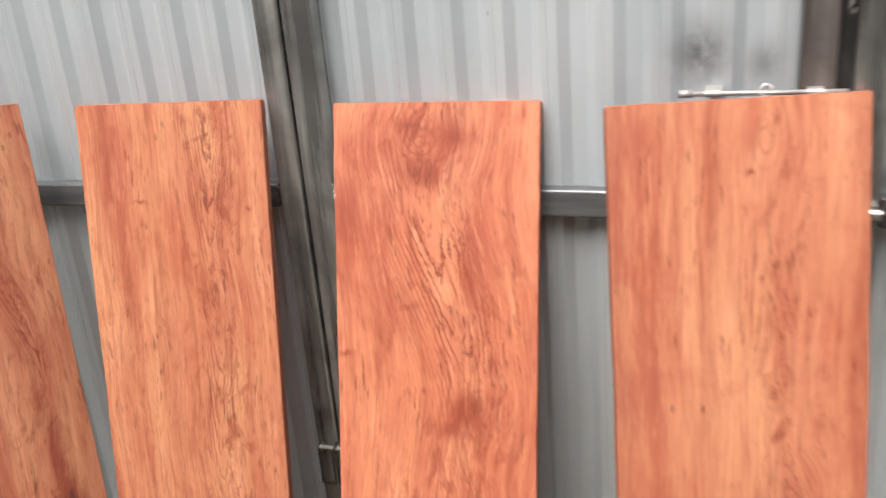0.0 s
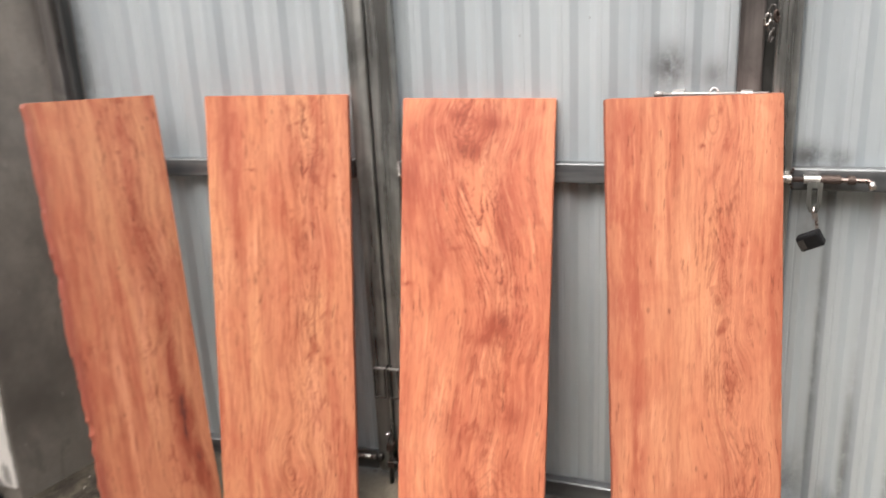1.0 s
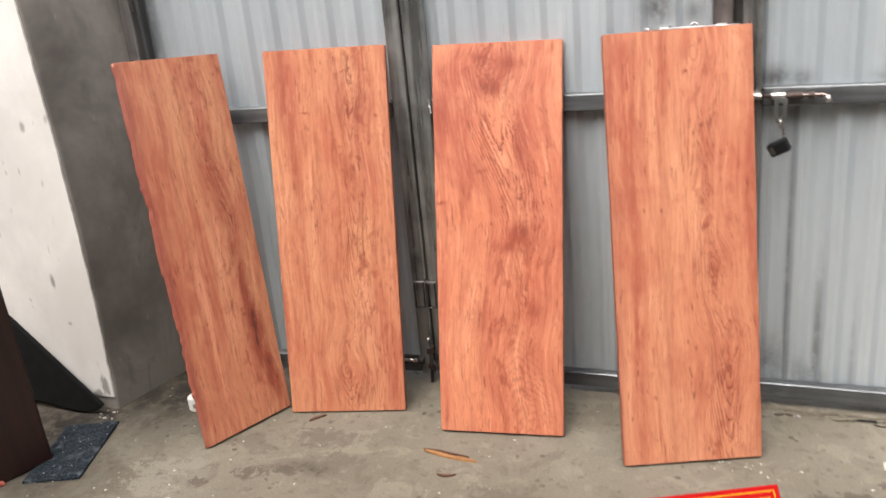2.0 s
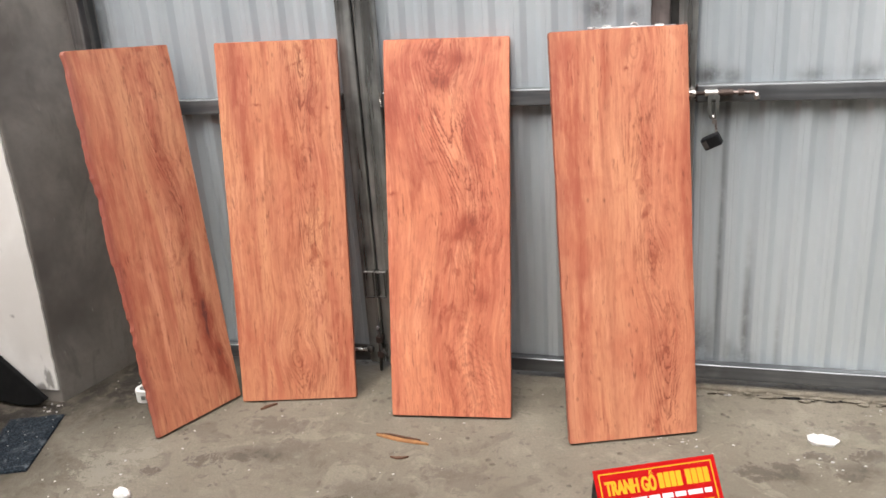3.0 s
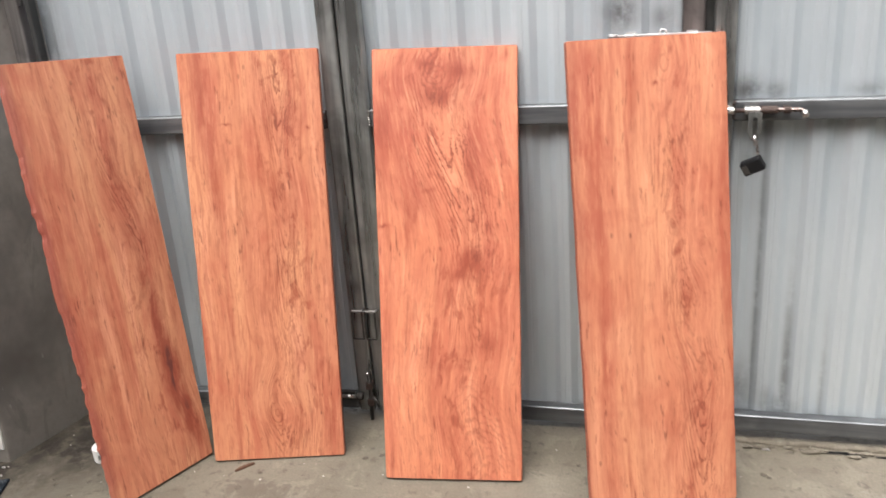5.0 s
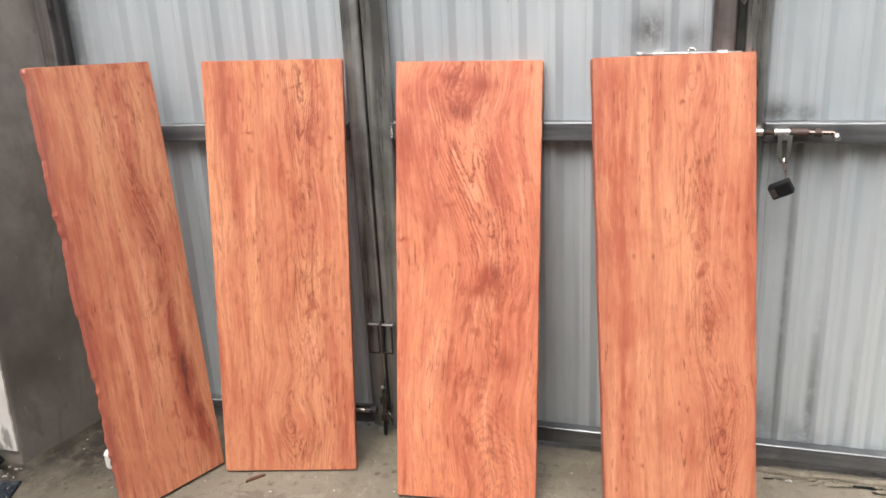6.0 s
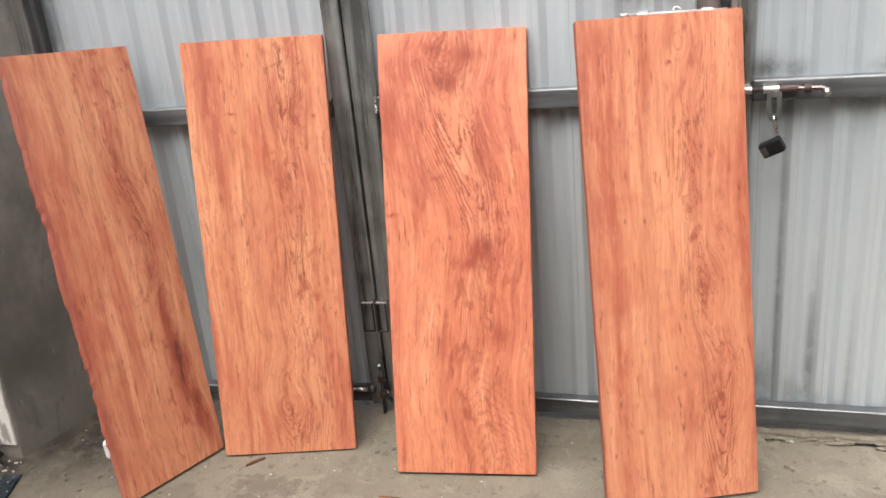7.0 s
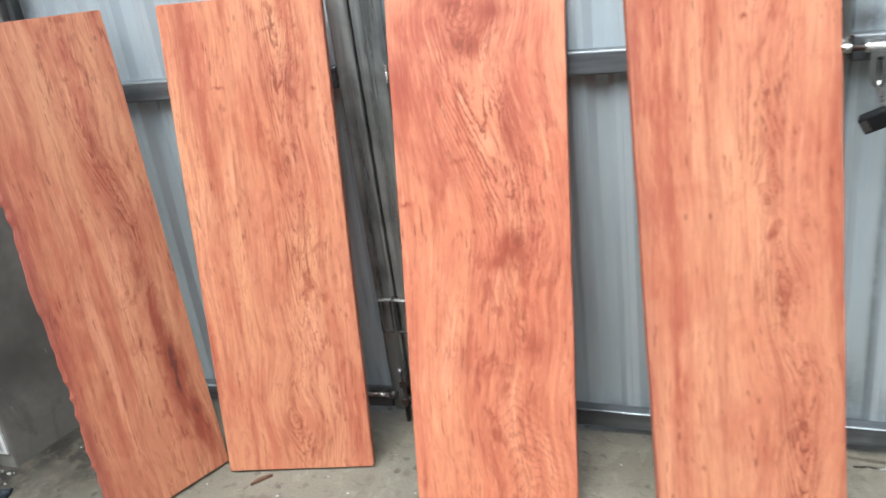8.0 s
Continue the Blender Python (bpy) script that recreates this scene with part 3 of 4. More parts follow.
YELLOW = plain("yellow_sign_film", (0.62, 0.30, 0.008), 0.6, 0.0, 0.05, 40, 0.2)
WHITE_FILM = plain("white_sign_film", (0.62, 0.60, 0.60), 0.4, 0.0, 0.05)
BRICK_RED = plain("red_scrap", (0.30, 0.07, 0.045), 0.85, 0.0, 0.4)


# ---- mesh helpers ----
def part(name, bm, material, parent=None, label="", m=None, smooth=False):
    """Links a bmesh as one mesh object, under a thing or a part where one is given."""
    mesh = bpy.data.meshes.new(name)
    bmesh.ops.recalc_face_normals(bm, faces=bm.faces)
    bm.to_mesh(mesh)
    bm.free()
    for polygon in mesh.polygons:
        polygon.use_smooth = smooth
    for one in material if isinstance(material, (list, tuple)) else [material]:
        mesh.materials.append(one)
    ob = new(name, mesh)
    if m is not None:
        ob.matrix_basis = m
    if parent is not None:
        ob.parent = parent
    return tagged(ob, label) if label else ob


def thing(name, m, label, category, group="", kind=""):
    return tagged(place_empty(name, m), label, category, group, kind)


def place_empty(name, m):
    ob = new(name)
    ob.empty_display_size = 0.05
    ob.matrix_basis = m
    return ob


def box(bm, x0, x1, y0, y1, z0, z1, bevel=0.0, segments=2):
    made = bmesh.ops.create_cube(bm, size=1.0)["verts"]
    for v in made:
        v.co = Vector(((x0 + x1) / 2 + v.co.x * (x1 - x0), (y0 + y1) / 2 + v.co.y * (y1 - y0), (z0 + z1) / 2 + v.co.z * (z1 - z0)))
    if bevel:
        edges = list({e for v in made for e in v.link_edges})
        bmesh.ops.bevel(bm, geom=edges, offset=bevel, segments=segments, affect="EDGES", profile=0.5)
    return bm


def boxed(*sizes, bevel=0.0, segments=2):
    return box(bmesh.new(), *sizes, bevel=bevel, segments=segments)


def rod(bm, points, radius, sides=12):
    """A round bar along a line of points, with closed ends."""
    points = [Vector(p) for p in points]
    rings = []
    for i, p in enumerate(points):
        way = (points[min(i + 1, len(points) - 1)] - points[max(i - 1, 0)]).normalized()
        a = way.orthogonal().normalized() if not rings else (side - way * side.dot(way)).normalized()
        side = a
        b = way.cross(a)
        r = radius[i] if isinstance(radius, (list, tuple)) else radius
        rings.append([bm.verts.new(p + (a * math.cos(k * 2 * math.pi / sides) + b * math.sin(k * 2 * math.pi / sides)) * r) for k in range(sides)])
    for low, high in zip(rings, rings[1:]):
        for k in range(sides):
            bm.faces.new((low[k], low[(k + 1) % sides], high[(k + 1) % sides], high[k]))
    bm.faces.new(rings[0][::-1])
    bm.faces.new(rings[-1])
    return bm


def prism(outline, y0, y1, bm=None):
    """An outline in x and z, as thick as from y0 to y1."""
    bm = bm or bmesh.new()
    front = [bm.verts.new((x, y0, z)) for x, z in outline]
    back = [bm.verts.new((x, y1, z)) for x, z in outline]
    bm.faces.new(front)
    bm.faces.new(back[::-1])
    for i in range(len(outline)):
        j = (i + 1) % len(outline)
        bm.faces.new((front[i], back[i], back[j], front[j]))
    return bm


def crumb(bm, at, size, rng):
    """A small broken piece."""
    made = bmesh.ops.create_icosphere(bm, subdivisions=1, radius=1.0)["verts"]
    spin = Euler((rng.uniform(0, 6), rng.uniform(0, 6), rng.uniform(0, 6))).to_matrix()
    for v in made:
        v.co = spin @ (v.co * rng.uniform(0.6, 1.25))
    low = 0.0
    for v in made:
        v.co = Vector((v.co.x * size[0], v.co.y * size[1], v.co.z * size[2]))
        low = min(low, v.co.z)
    for v in made:
        v.co += Vector(at) - Vector((0, 0, low))


# ---- setting ----
GATE_Y = 1.56          # front of the gate's frame
SHEET_Y = 1.612        # valleys of the profiled sheet

# the ground: one sheet to the horizon, finer near the gate
bm = bmesh.new()
xs = [-400, -60, -12, -5] + [-3 + 0.12 * i for i in range(46)] + [5, 12, 60, 400]
ys = [-400, -60, -12, -5] + [-2 + 0.12 * i for i in range(34)] + [4, 12, 60, 400]
grid = [[bm.verts.new((x, y, (noise.noise((x * 1.7, y * 1.7, 0)) * 0.0025 - 0.0015) if abs(x) < 3 and -2.5 < y < 1.9 else -0.0015)) for x in xs] for y in ys]
for j in range(len(ys) - 1):
    for i in range(len(xs) - 1):
        bm.faces.new((grid[j][i], grid[j][i + 1], grid[j + 1][i + 1], grid[j + 1][i]))
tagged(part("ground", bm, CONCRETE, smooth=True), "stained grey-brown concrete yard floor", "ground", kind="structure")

# the cement wall beside the gate: its grey face runs slightly askew to the gate
bm = bmesh.new()
CORNER = [(-0.02, -1.872), (0.2, -1.862), (0.4, -1.853), (0.7, -1.850), (1.0, -1.853), (1.3, -1.866), (1.6, -1.878), (2.6, -1.890)]
levels = []
for z, corner in CORNER:
    plan = [(-1.775, 1.70), (-1.80, 1.45), (corner + 0.003, 1.122), (corner, 1.115), (corner - 0.006, 1.112), (-3.6, 1.112), (-3.6, 1.70)]
    levels.append([bm.verts.new((x, y, z)) for x, y in plan])
bm.faces.new(levels[0])
bm.faces.new(levels[-1])
for low, high in zip(levels, levels[1:]):
    for i in range(7):
        bm.faces.new((low[i], low[(i + 1) % 7], high[(i + 1) % 7], high[i]))
wall = tagged(part("wall_west", bm, GREY_PLASTER), "dark grey cement-plastered wall with white paint splashes", "wall", kind="structure")

# its white coat on the side that faces the yard, ragged along the corner and above the ground
rng = random.Random(5)
edge = []
for i in range(200):
    z = 0.05 + i * 0.01275
    k = max(i for i in range(len(CORNER) - 1) if CORNER[i][0] <= z)
    (za, xa), (zb, xb) = CORNER[k], CORNER[k + 1]
    edge.append((xa + (xb - xa) * (z - za) / (zb - za) - 0.006 + rng.uniform(-0.0016, 0.0012) - 0.010 * max(0.0, noise.noise((0, 3, z * 13)) - 0.25) + 0.002 * noise.noise((0, 0, z * 30)), z))
bottom = [(-3.59 + i * 0.1, 0.05 + rng.uniform(-0.012, 0.03)) for i in range(17)]
bm = prism(bottom + edge + [(-3.59, 2.6)], 1.106, 1.1125)
part("white_coat", bm, WHITE_WALL, wall, "white limewash coat with a ragged edge and scuffs")

# plain unseen walls, added behind and beside the viewer to cut low sky light
tagged(part("added_wall_south", boxed(-4.2, 4.6, -3.4, -3.15, -0.02, 4.8), GREY_PLASTER), "added grey wall out of view, holding back low sky light", "wall", kind="structure")
tagged(part("added_wall_west", boxed(-3.85, -3.6, -3.15, 1.112, -0.02, 3.8), WHITE_WALL), "added white wall out of view, holding back low light from the left", "wall", kind="structure")

tagged(part("added_wall_east", boxed(4.35, 4.6, -3.15, 1.35, -0.02, 3.4), GREY_PLASTER), "added grey wall out of view, holding back low sky light", "wall", kind="structure")

# the gate's post against the wall
bm = boxed(-1.800, -1.752, 1.470, 1.530, -0.01, 2.3, bevel=0.005)
jamb = tagged(part("post_west", bm, POST_STEEL), "stained square steel gate post against the wall", "post", kind="structure")
for z in (0.35, 1.45):
    part("hinge", rod(bmesh.new(), [(-1.744, 1.476, z - 0.06), (-1.744, 1.476, z + 0.06)], 0.009), IRON, jamb)
bm = boxed(2.02, 2.10, 1.50, 1.58, -0.01, 2.3, bevel=0.005)
tagged(part("post_east", bm, JAMB_STEEL), "dark square steel gate post", "post", kind="structure")
tagged(part("wall_east", boxed(2.10, 4.6, 1.35, 1.75, -0.02, 2.6), GREY_PLASTER), "grey cement-plastered wall", "wall", kind="structure")


# ---- the gate: three leaves of square tube with profiled sheet behind ----
def profiled(x0, x1, z0, z1, shift=0.0, pitch=0.1):
    """Trapezoid-profiled sheet, its ribs towards the yard; shift: middle of one falling flank."""
    shape = [(-0.011, 0.015), (-0.009, 0.0143), (0.009, 0.0008), (0.011, 0.0), (0.038, 0.0), (0.041, 0.001), (0.056, 0.0140), (0.059, 0.015), (0.070, 0.015), (0.0715, 0.0140), (0.0745, 0.0140), (0.076, 0.015)]
    line = []
    n = math.floor((x0 - shift) / pitch) - 1
    while shift + n * pitch < x1 + pitch:
        line += [(shift + n * pitch + u * pitch / 0.1, SHEET_Y - h) for u, h in shape]
        n += 1
    line = [(x0, SHEET_Y)] + [p for p in line if x0 + 0.001 < p[0] < x1 - 0.001] + [(x1, SHEET_Y)]
    bm = bmesh.new()
    rows = []
    steps = 14
    for k in range(steps + 1):
        z = z0 + (z1 - z0) * k / steps
        rows.append([bm.verts.new((x + 0.0012 * noise.noise((x * 4, z * 3, 1)), y + 0.0025 * noise.noise((x * 3, z * 2, 7)), z)) for x, y in line])
    back = [[bm.verts.new((v.co.x, v.co.y + 0.0012, v.co.z)) for v in row] for row in (rows[0], rows[-1])]
    for low, high in zip(rows, rows[1:]):
        for i in range(len(line) - 1):
            bm.faces.new((low[i], low[i + 1], high[i + 1], high[i]))
    for i in range(len(line) - 1):
        bm.faces.new((rows[0][i], back[0][i], back[0][i + 1], rows[0][i + 1]))
        bm.faces.new((rows[-1][i], back[1][i], back[1][i + 1], rows[-1][i + 1]))
    return bm


def tube(x0, x1, z0, z1, y0=GATE_Y, deep=0.04):
    return boxed(x0, x1, y0, y0 + deep, z0, z1, bevel=0.006, segments=3)


def gate_leaf(x0, x1, left, right, low, shift, label, pitch=0.1):
    """A leaf from x0 to x1; left, right: widths of its upright tubes; low: underside of the bottom rail."""
    leaf = thing("gate_leaf", pose(0, 0, 0), label, "gate", "leaves of the sheet gate")
    part("stile", tube(x0, x0 + left, low - 0.005, 2.25), JAMB_STEEL if left < 0.03 else STEEL, leaf)
    part("stile", tube(x1 - right, x1, low - 0.005, 2.25), BURNT_STEEL if 0.2 < x1 < 0.3 else STEEL, leaf)
    a, b = x0 + left + 0.0015, x1 - right - 0.0015
    part("middle_rail", tube(a, b, 0.979, 1.033, GATE_Y + 0.003), RAIL_STEEL, leaf)
    part("bottom_rail", tube(a, b, low, low + 0.053, GATE_Y + 0.003), RAIL_STEEL, leaf)
    part("top_rail", tube(a, b, 2.197, 2.25, GATE_Y + 0.003), RAIL_STEEL, leaf)
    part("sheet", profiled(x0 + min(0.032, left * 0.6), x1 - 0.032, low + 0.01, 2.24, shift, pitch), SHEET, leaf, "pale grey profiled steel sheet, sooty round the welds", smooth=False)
    return leaf


leaf_west = gate_leaf(-1.735, -0.769, 0.016, 0.055, 0.021, -0.924, "sheet gate leaf in dull steel tube, slightly ajar beside the wall", 0.1015)
leaf_mid = gate_leaf(-0.7635, 0.2465, 0.071, 0.056, 0.021, -0.004, "middle sheet gate leaf in a dull steel tube frame, closed", 0.1005)
leaf_east = gate_leaf(0.271, 2.01, 0.055, 0.055, 0.041, 0.475, "wide sheet gate leaf in steel tube frame with weld soot, padlocked", 0.0985)

# the leaf by the wall stands a little open towards the yard
leaf_west.matrix_basis = Matrix.Translation((-0.769, GATE_Y, 0)) @ pose(0, 0, 0, 0, 0, 5) @ Matrix.Translation((0.769, -GATE_Y, 0))

# flat stop bars that cover the joints from behind
part("stop_bar", boxed(-0.786, -0.740, GATE_Y + 0.0415, GATE_Y + 0.047, 0.03, 2.2), JAMB_STEEL, leaf_mid)
part("stop_bar", boxed(0.225, 0.295, GATE_Y + 0.0415, GATE_Y + 0.047, 0.05, 2.2), JAMB_STEEL, leaf_mid)

# weld beads where the rails meet the uprights
for leaf, x in ((leaf_west, -0.8255), (leaf_mid, -0.6925), (leaf_mid, 0.189), (leaf_east, 0.3275)):
    bm = bmesh.new()
    rng = random.Random(int(abs(x) * 1000))
    for k in range(7):
        crumb(bm, (x + rng.uniform(-0.002, 0.002), GATE_Y + 0.0005, 0.985 + k * 0.0072), (0.004, 0.003, 0.004), rng)
    part("weld", bm, CHROME if x == -0.6925 else RUSTY, leaf)

# meeting uprights: two square wire handles, a drop bolt and a knob bolt
for leaf, x0, x1 in ((leaf_west, -0.806, -0.773), (leaf_mid, -0.760, -0.727)):
    bm = rod(bmesh.new(), [(x0, 1.562, 0.392), (x0, 1.532, 0.392), (x0, 1.530, 0.300), (x0, 1.532, 0.298), (x1, 1.532, 0.298), (x1, 1.530, 0.300), (x1, 1.532, 0.392), (x1, 1.562, 0.392)], 0.0032, 8)
    handle = part("handle", bm, IRON, leaf, "square handle of bent steel rod")
    part("bracket", boxed(x0 - 0.003, x1 + 0.001, 1.534, 1.545, 0.389, 0.3945, bevel=0.001), GALV, handle, "bright zinc bracket")
bm = rod(bmesh.new(), [(-0.776, 1.532, -0.004), (-0.772, 1.532, 0.09), (-0.772, 1.532, 0.168)], 0.0065)
bolt = part("drop_bolt", bm, IRON, leaf_west, "black steel drop bolt reaching the ground", smooth=True)
part("sleeve", boxed(-0.784, -0.762, 1.523, 1.559, 0.055, 0.078, bevel=0.002), RUSTY, bolt)
part("sleeve", boxed(-0.784, -0.762, 1.523, 1.559, 0.115, 0.138, bevel=0.002), RUSTY, bolt)
part("grip", rod(bmesh.new(), [(-0.772, 1.532, 0.166), (-0.772, 1.522, 0.180), (-0.772, 1.512, 0.178)], 0.006), CHROME, bolt, "bright worn tip", smooth=True)
part("catch", rod(bmesh.new(), [(-0.766, 1.532, 0.085), (-0.750, 1.526, 0.070), (-0.746, 1.526, 0.052)], 0.005), IRON, bolt, smooth=True)
bm = rod(bmesh.new(), [(-0.90, 1.540, 0.080), (-0.822, 1.540, 0.080)], 0.007)
bolt = part("knob_bolt", bm, CHROME, leaf_west, "short bright steel bolt with a dark knob", smooth=True)
part("knob", rod(bmesh.new(), [(-0.824, 1.540, 0.080), (-0.818, 1.540, 0.081), (-0.806, 1.540, 0.083), (-0.800, 1.540, 0.083)], [0.008, 0.014, 0.014, 0.009]), IRON, bolt, smooth=True)
part("foot_plate", boxed(-0.89, -0.83, 1.545, 1.5585, 0.066, 0.094, bevel=0.001), IRON, bolt)


# slide bolts: a bar in sleeves with a bent end
def slide_bolt(leaf, x0, x1, z, y, bend, label):
    bolt = part("slide_bolt", rod(bmesh.new(), [(x0, y, z), (x1, y, z)] + ([(x1 + 0.008, y - 0.004, z - 0.003), (x1 + 0.014, y - 0.010, z - 0.016)] if bend else []), 0.0062 if bend else 0.0042), BOLT_STEEL if bend else GALV, leaf, label, smooth=True)
    return bolt


bolt = slide_bolt(leaf_east, 0.262, 0.486, 1.012, 1.537, True, "bright zinc slide bolt with a bent end, burnt at the welds")
for x0, x1, mat in ((0.300, 0.325, CHROME), (0.352, 0.388, CHROME), (0.392, 0.432, RUSTY), (0.446, 0.462, RUSTY)):
    bm = rod(bmesh.new(), [(x0, 1.537, 1.012), (x1, 1.537, 1.012)], 0.0098, 14)
    box(bm, x0, x1, 1.542, 1.5625, 1.005, 1.019)
    part("sleeve", bm, mat, bolt, smooth=False)
part("grip", rod(bmesh.new(), [(0.494, 1.533, 1.009), (0.500, 1.527, 0.994)], 0.0085), CHROME, bolt, "bright ground tip", smooth=True)

bolt = slide_bolt(leaf_mid, 0.010, 0.262, 1.213, 1.540, False, "bright zinc slide bolt across the leaf joint")
part("head", rod(bmesh.new(), [(0.004, 1.540, 1.213), (0.026, 1.540, 1.213)], 0.0066), GALV, bolt, smooth=True)
for x in (0.060, 0.215):
    bm = rod(bmesh.new(), [(x - 0.013, 1.540, 1.213), (x + 0.013, 1.540, 1.213)], 0.0058)
    box(bm, x - 0.013, x + 0.013, 1.540, 1.595 if x < 0.15 else 1.5595, 1.207, 1.219)
    part("sleeve", bm, GALV, bolt)
ring = [(0.142 + 0.009 * math.cos(a), 1.540 + 0.004 * math.sin(a), 1.215 + 0.010 * math.sin(a)) for a in [k * math.pi / 8 for k in range(15)]]
part("ring", rod(bmesh.new(), ring, 0.0036, 8), GALV, bolt, "small bright steel ring", smooth=True)

# hasp with a long slot, hanging from the bolt
outer = [(0.360, 1.008), (0.394, 1.008), (0.393, 0.955), (0.386, 0.936), (0.369, 0.936), (0.361, 0.955)]
inner = [(0.371, 0.996), (0.383, 0.996), (0.383, 0.972), (0.382, 0.947), (0.373, 0.947), (0.371, 0.972)]
bm = bmesh.new()
loops = [[[bm.verts.new((x, y, z)) for x, z in line] for line in (outer, inner)] for y in (1.522, 1.526)]
for i in range(6):
    j = (i + 1) % 6
    bm.faces.new((loops[0][0][i], loops[0][0][j], loops[0][1][j], loops[0][1][i]))
    bm.faces.new((loops[1][0][i], loops[1][1][i], loops[1][1][j], loops[1][0][j]))
    for k in range(2):
        bm.faces.new((loops[0][k][i], loops[1][k][i], loops[1][k][j], loops[0][k][j]))
part("hasp", bm, STEEL, leaf_east, "flat grey steel hasp with a long slot")

# the padlock hangs askew from the hasp
lock = thing("padlock", pose(0.379, 1.524, 0.944), "black covered padlock hanging askew from the steel hasp", "padlock")
shackle = [(0.000, -0.012, -0.020), (-0.002, -0.010, 0.000), (-0.001, -0.003, 0.0065), (0.002, 0.005, 0.004), (0.006, 0.008, -0.012), (0.010, 0.004, -0.045), (0.012, 0.000, -0.060)]
part("shackle", rod(bmesh.new(), shackle, 0.0036, 10), CHROME, lock, "bright steel shackle", smooth=True)
turned = pose(-0.002, -0.010, -0.072, 12, -27, -18)
part("body", boxed(-0.028, 0.028, -0.016, 0.012, -0.019, 0.019, bevel=0.005), BLACK, lock, "black plastic cover", m=turned)
part("cap", boxed(-0.026, -0.010, -0.0185, -0.0165, -0.012, 0.012, bevel=0.001), IRON, lock, m=turned)

# loop of dark chain through the joint higher up
chain = thing("chain", pose(0.259, 1.548, 1.375), "short dark steel chain with worn bright links through the gate joint", "chain")
for k, (x, z, tilt, mat) in enumerate(((-0.009, 0.004, 10, CHROME), (0.010, 0.010, -12, RUSTY), (0.0, -0.014, 0, IRON), (0.001, -0.034, 20, IRON), (0.0, 0.022, 10, IRON))):
    link = [(0.006 * math.cos(a), 0.0, 0.013 * math.sin(a)) for a in [i * math.pi / 7 for i in range(15)]]
    part("link", rod(bmesh.new(), link, 0.003, 8), mat, chain, m=pose(x, 0.002, z, 0, tilt, 50 * (k % 2)), smooth=True)


# broken concrete lip under the wide leaf
rng = random.Random(11)
bm = bmesh.new()
front = []
x = 0.33
while x < 2.0:
    front.append((x, 1.558 + 0.010 * noise.noise((x * 9, 0, 3)) + rng.uniform(-0.004, 0.004)))
    x += 0.028
lows = [[bm.verts.new((x, y + dy, z)) for x, y in front] for dy, z in ((0.0, -0.004), (0.002, 0.007), (0.008, 0.012))]
lows.append([bm.verts.new((x, 1.64, 0.016)) for x, y in front])
for a, b in zip(lows, lows[1:]):
    for i in range(len(front) - 1):
        bm.faces.new((a[i], a[i + 1], b[i + 1], b[i]))
rng = random.Random(17)
for k in range(46):
    s = rng.choice((0.004, 0.006, 0.009, 0.013))
    crumb(bm, (rng.uniform(0.40, 0.98), 1.552 - abs(rng.gauss(0, 0.012)), -0.001), (s * rng.uniform(1.0, 2.2), s * 0.7, s * 0.45), rng)
tagged(part("threshold", bm, CONCRETE), "broken concrete lip under the gate", "threshold", kind="structure")
bm = bmesh.new()
rng = random.Random(8)
for start, end, y, wide in ((0.555, 0.755, 1.543, 0.011), (0.60, 0.69, 1.541, 0.010), (0.43, 0.47, 1.536, 0.006), (0.80, 0.86, 1.546, 0.012), (0.76, 0.80, 1.536, 0.006), (0.69, 0.74, 1.530, 0.005)):
    upper, lower = [], []
    n = 9
    for k in range(n + 1):
        x = start + (end - start) * k / n
        half = wide * math.sin(math.pi * (k + 0.3) / (n + 0.6)) * rng.uniform(0.35, 0.8)
        y1 = y + 0.004 * noise.noise((x * 22, 4, 0))
        upper.append(bm.verts.new((x, y1 + half, 0.0028)))
        lower.append(bm.verts.new((x, y1 - half, 0.0022)))
    for k in range(n):
        bm.faces.new((lower[k], lower[k + 1], upper[k + 1], upper[k]))
tagged(part("crack", bm, BLACK_BOARD), "dark open cracks in the concrete along the gate", "crack", kind="structure")


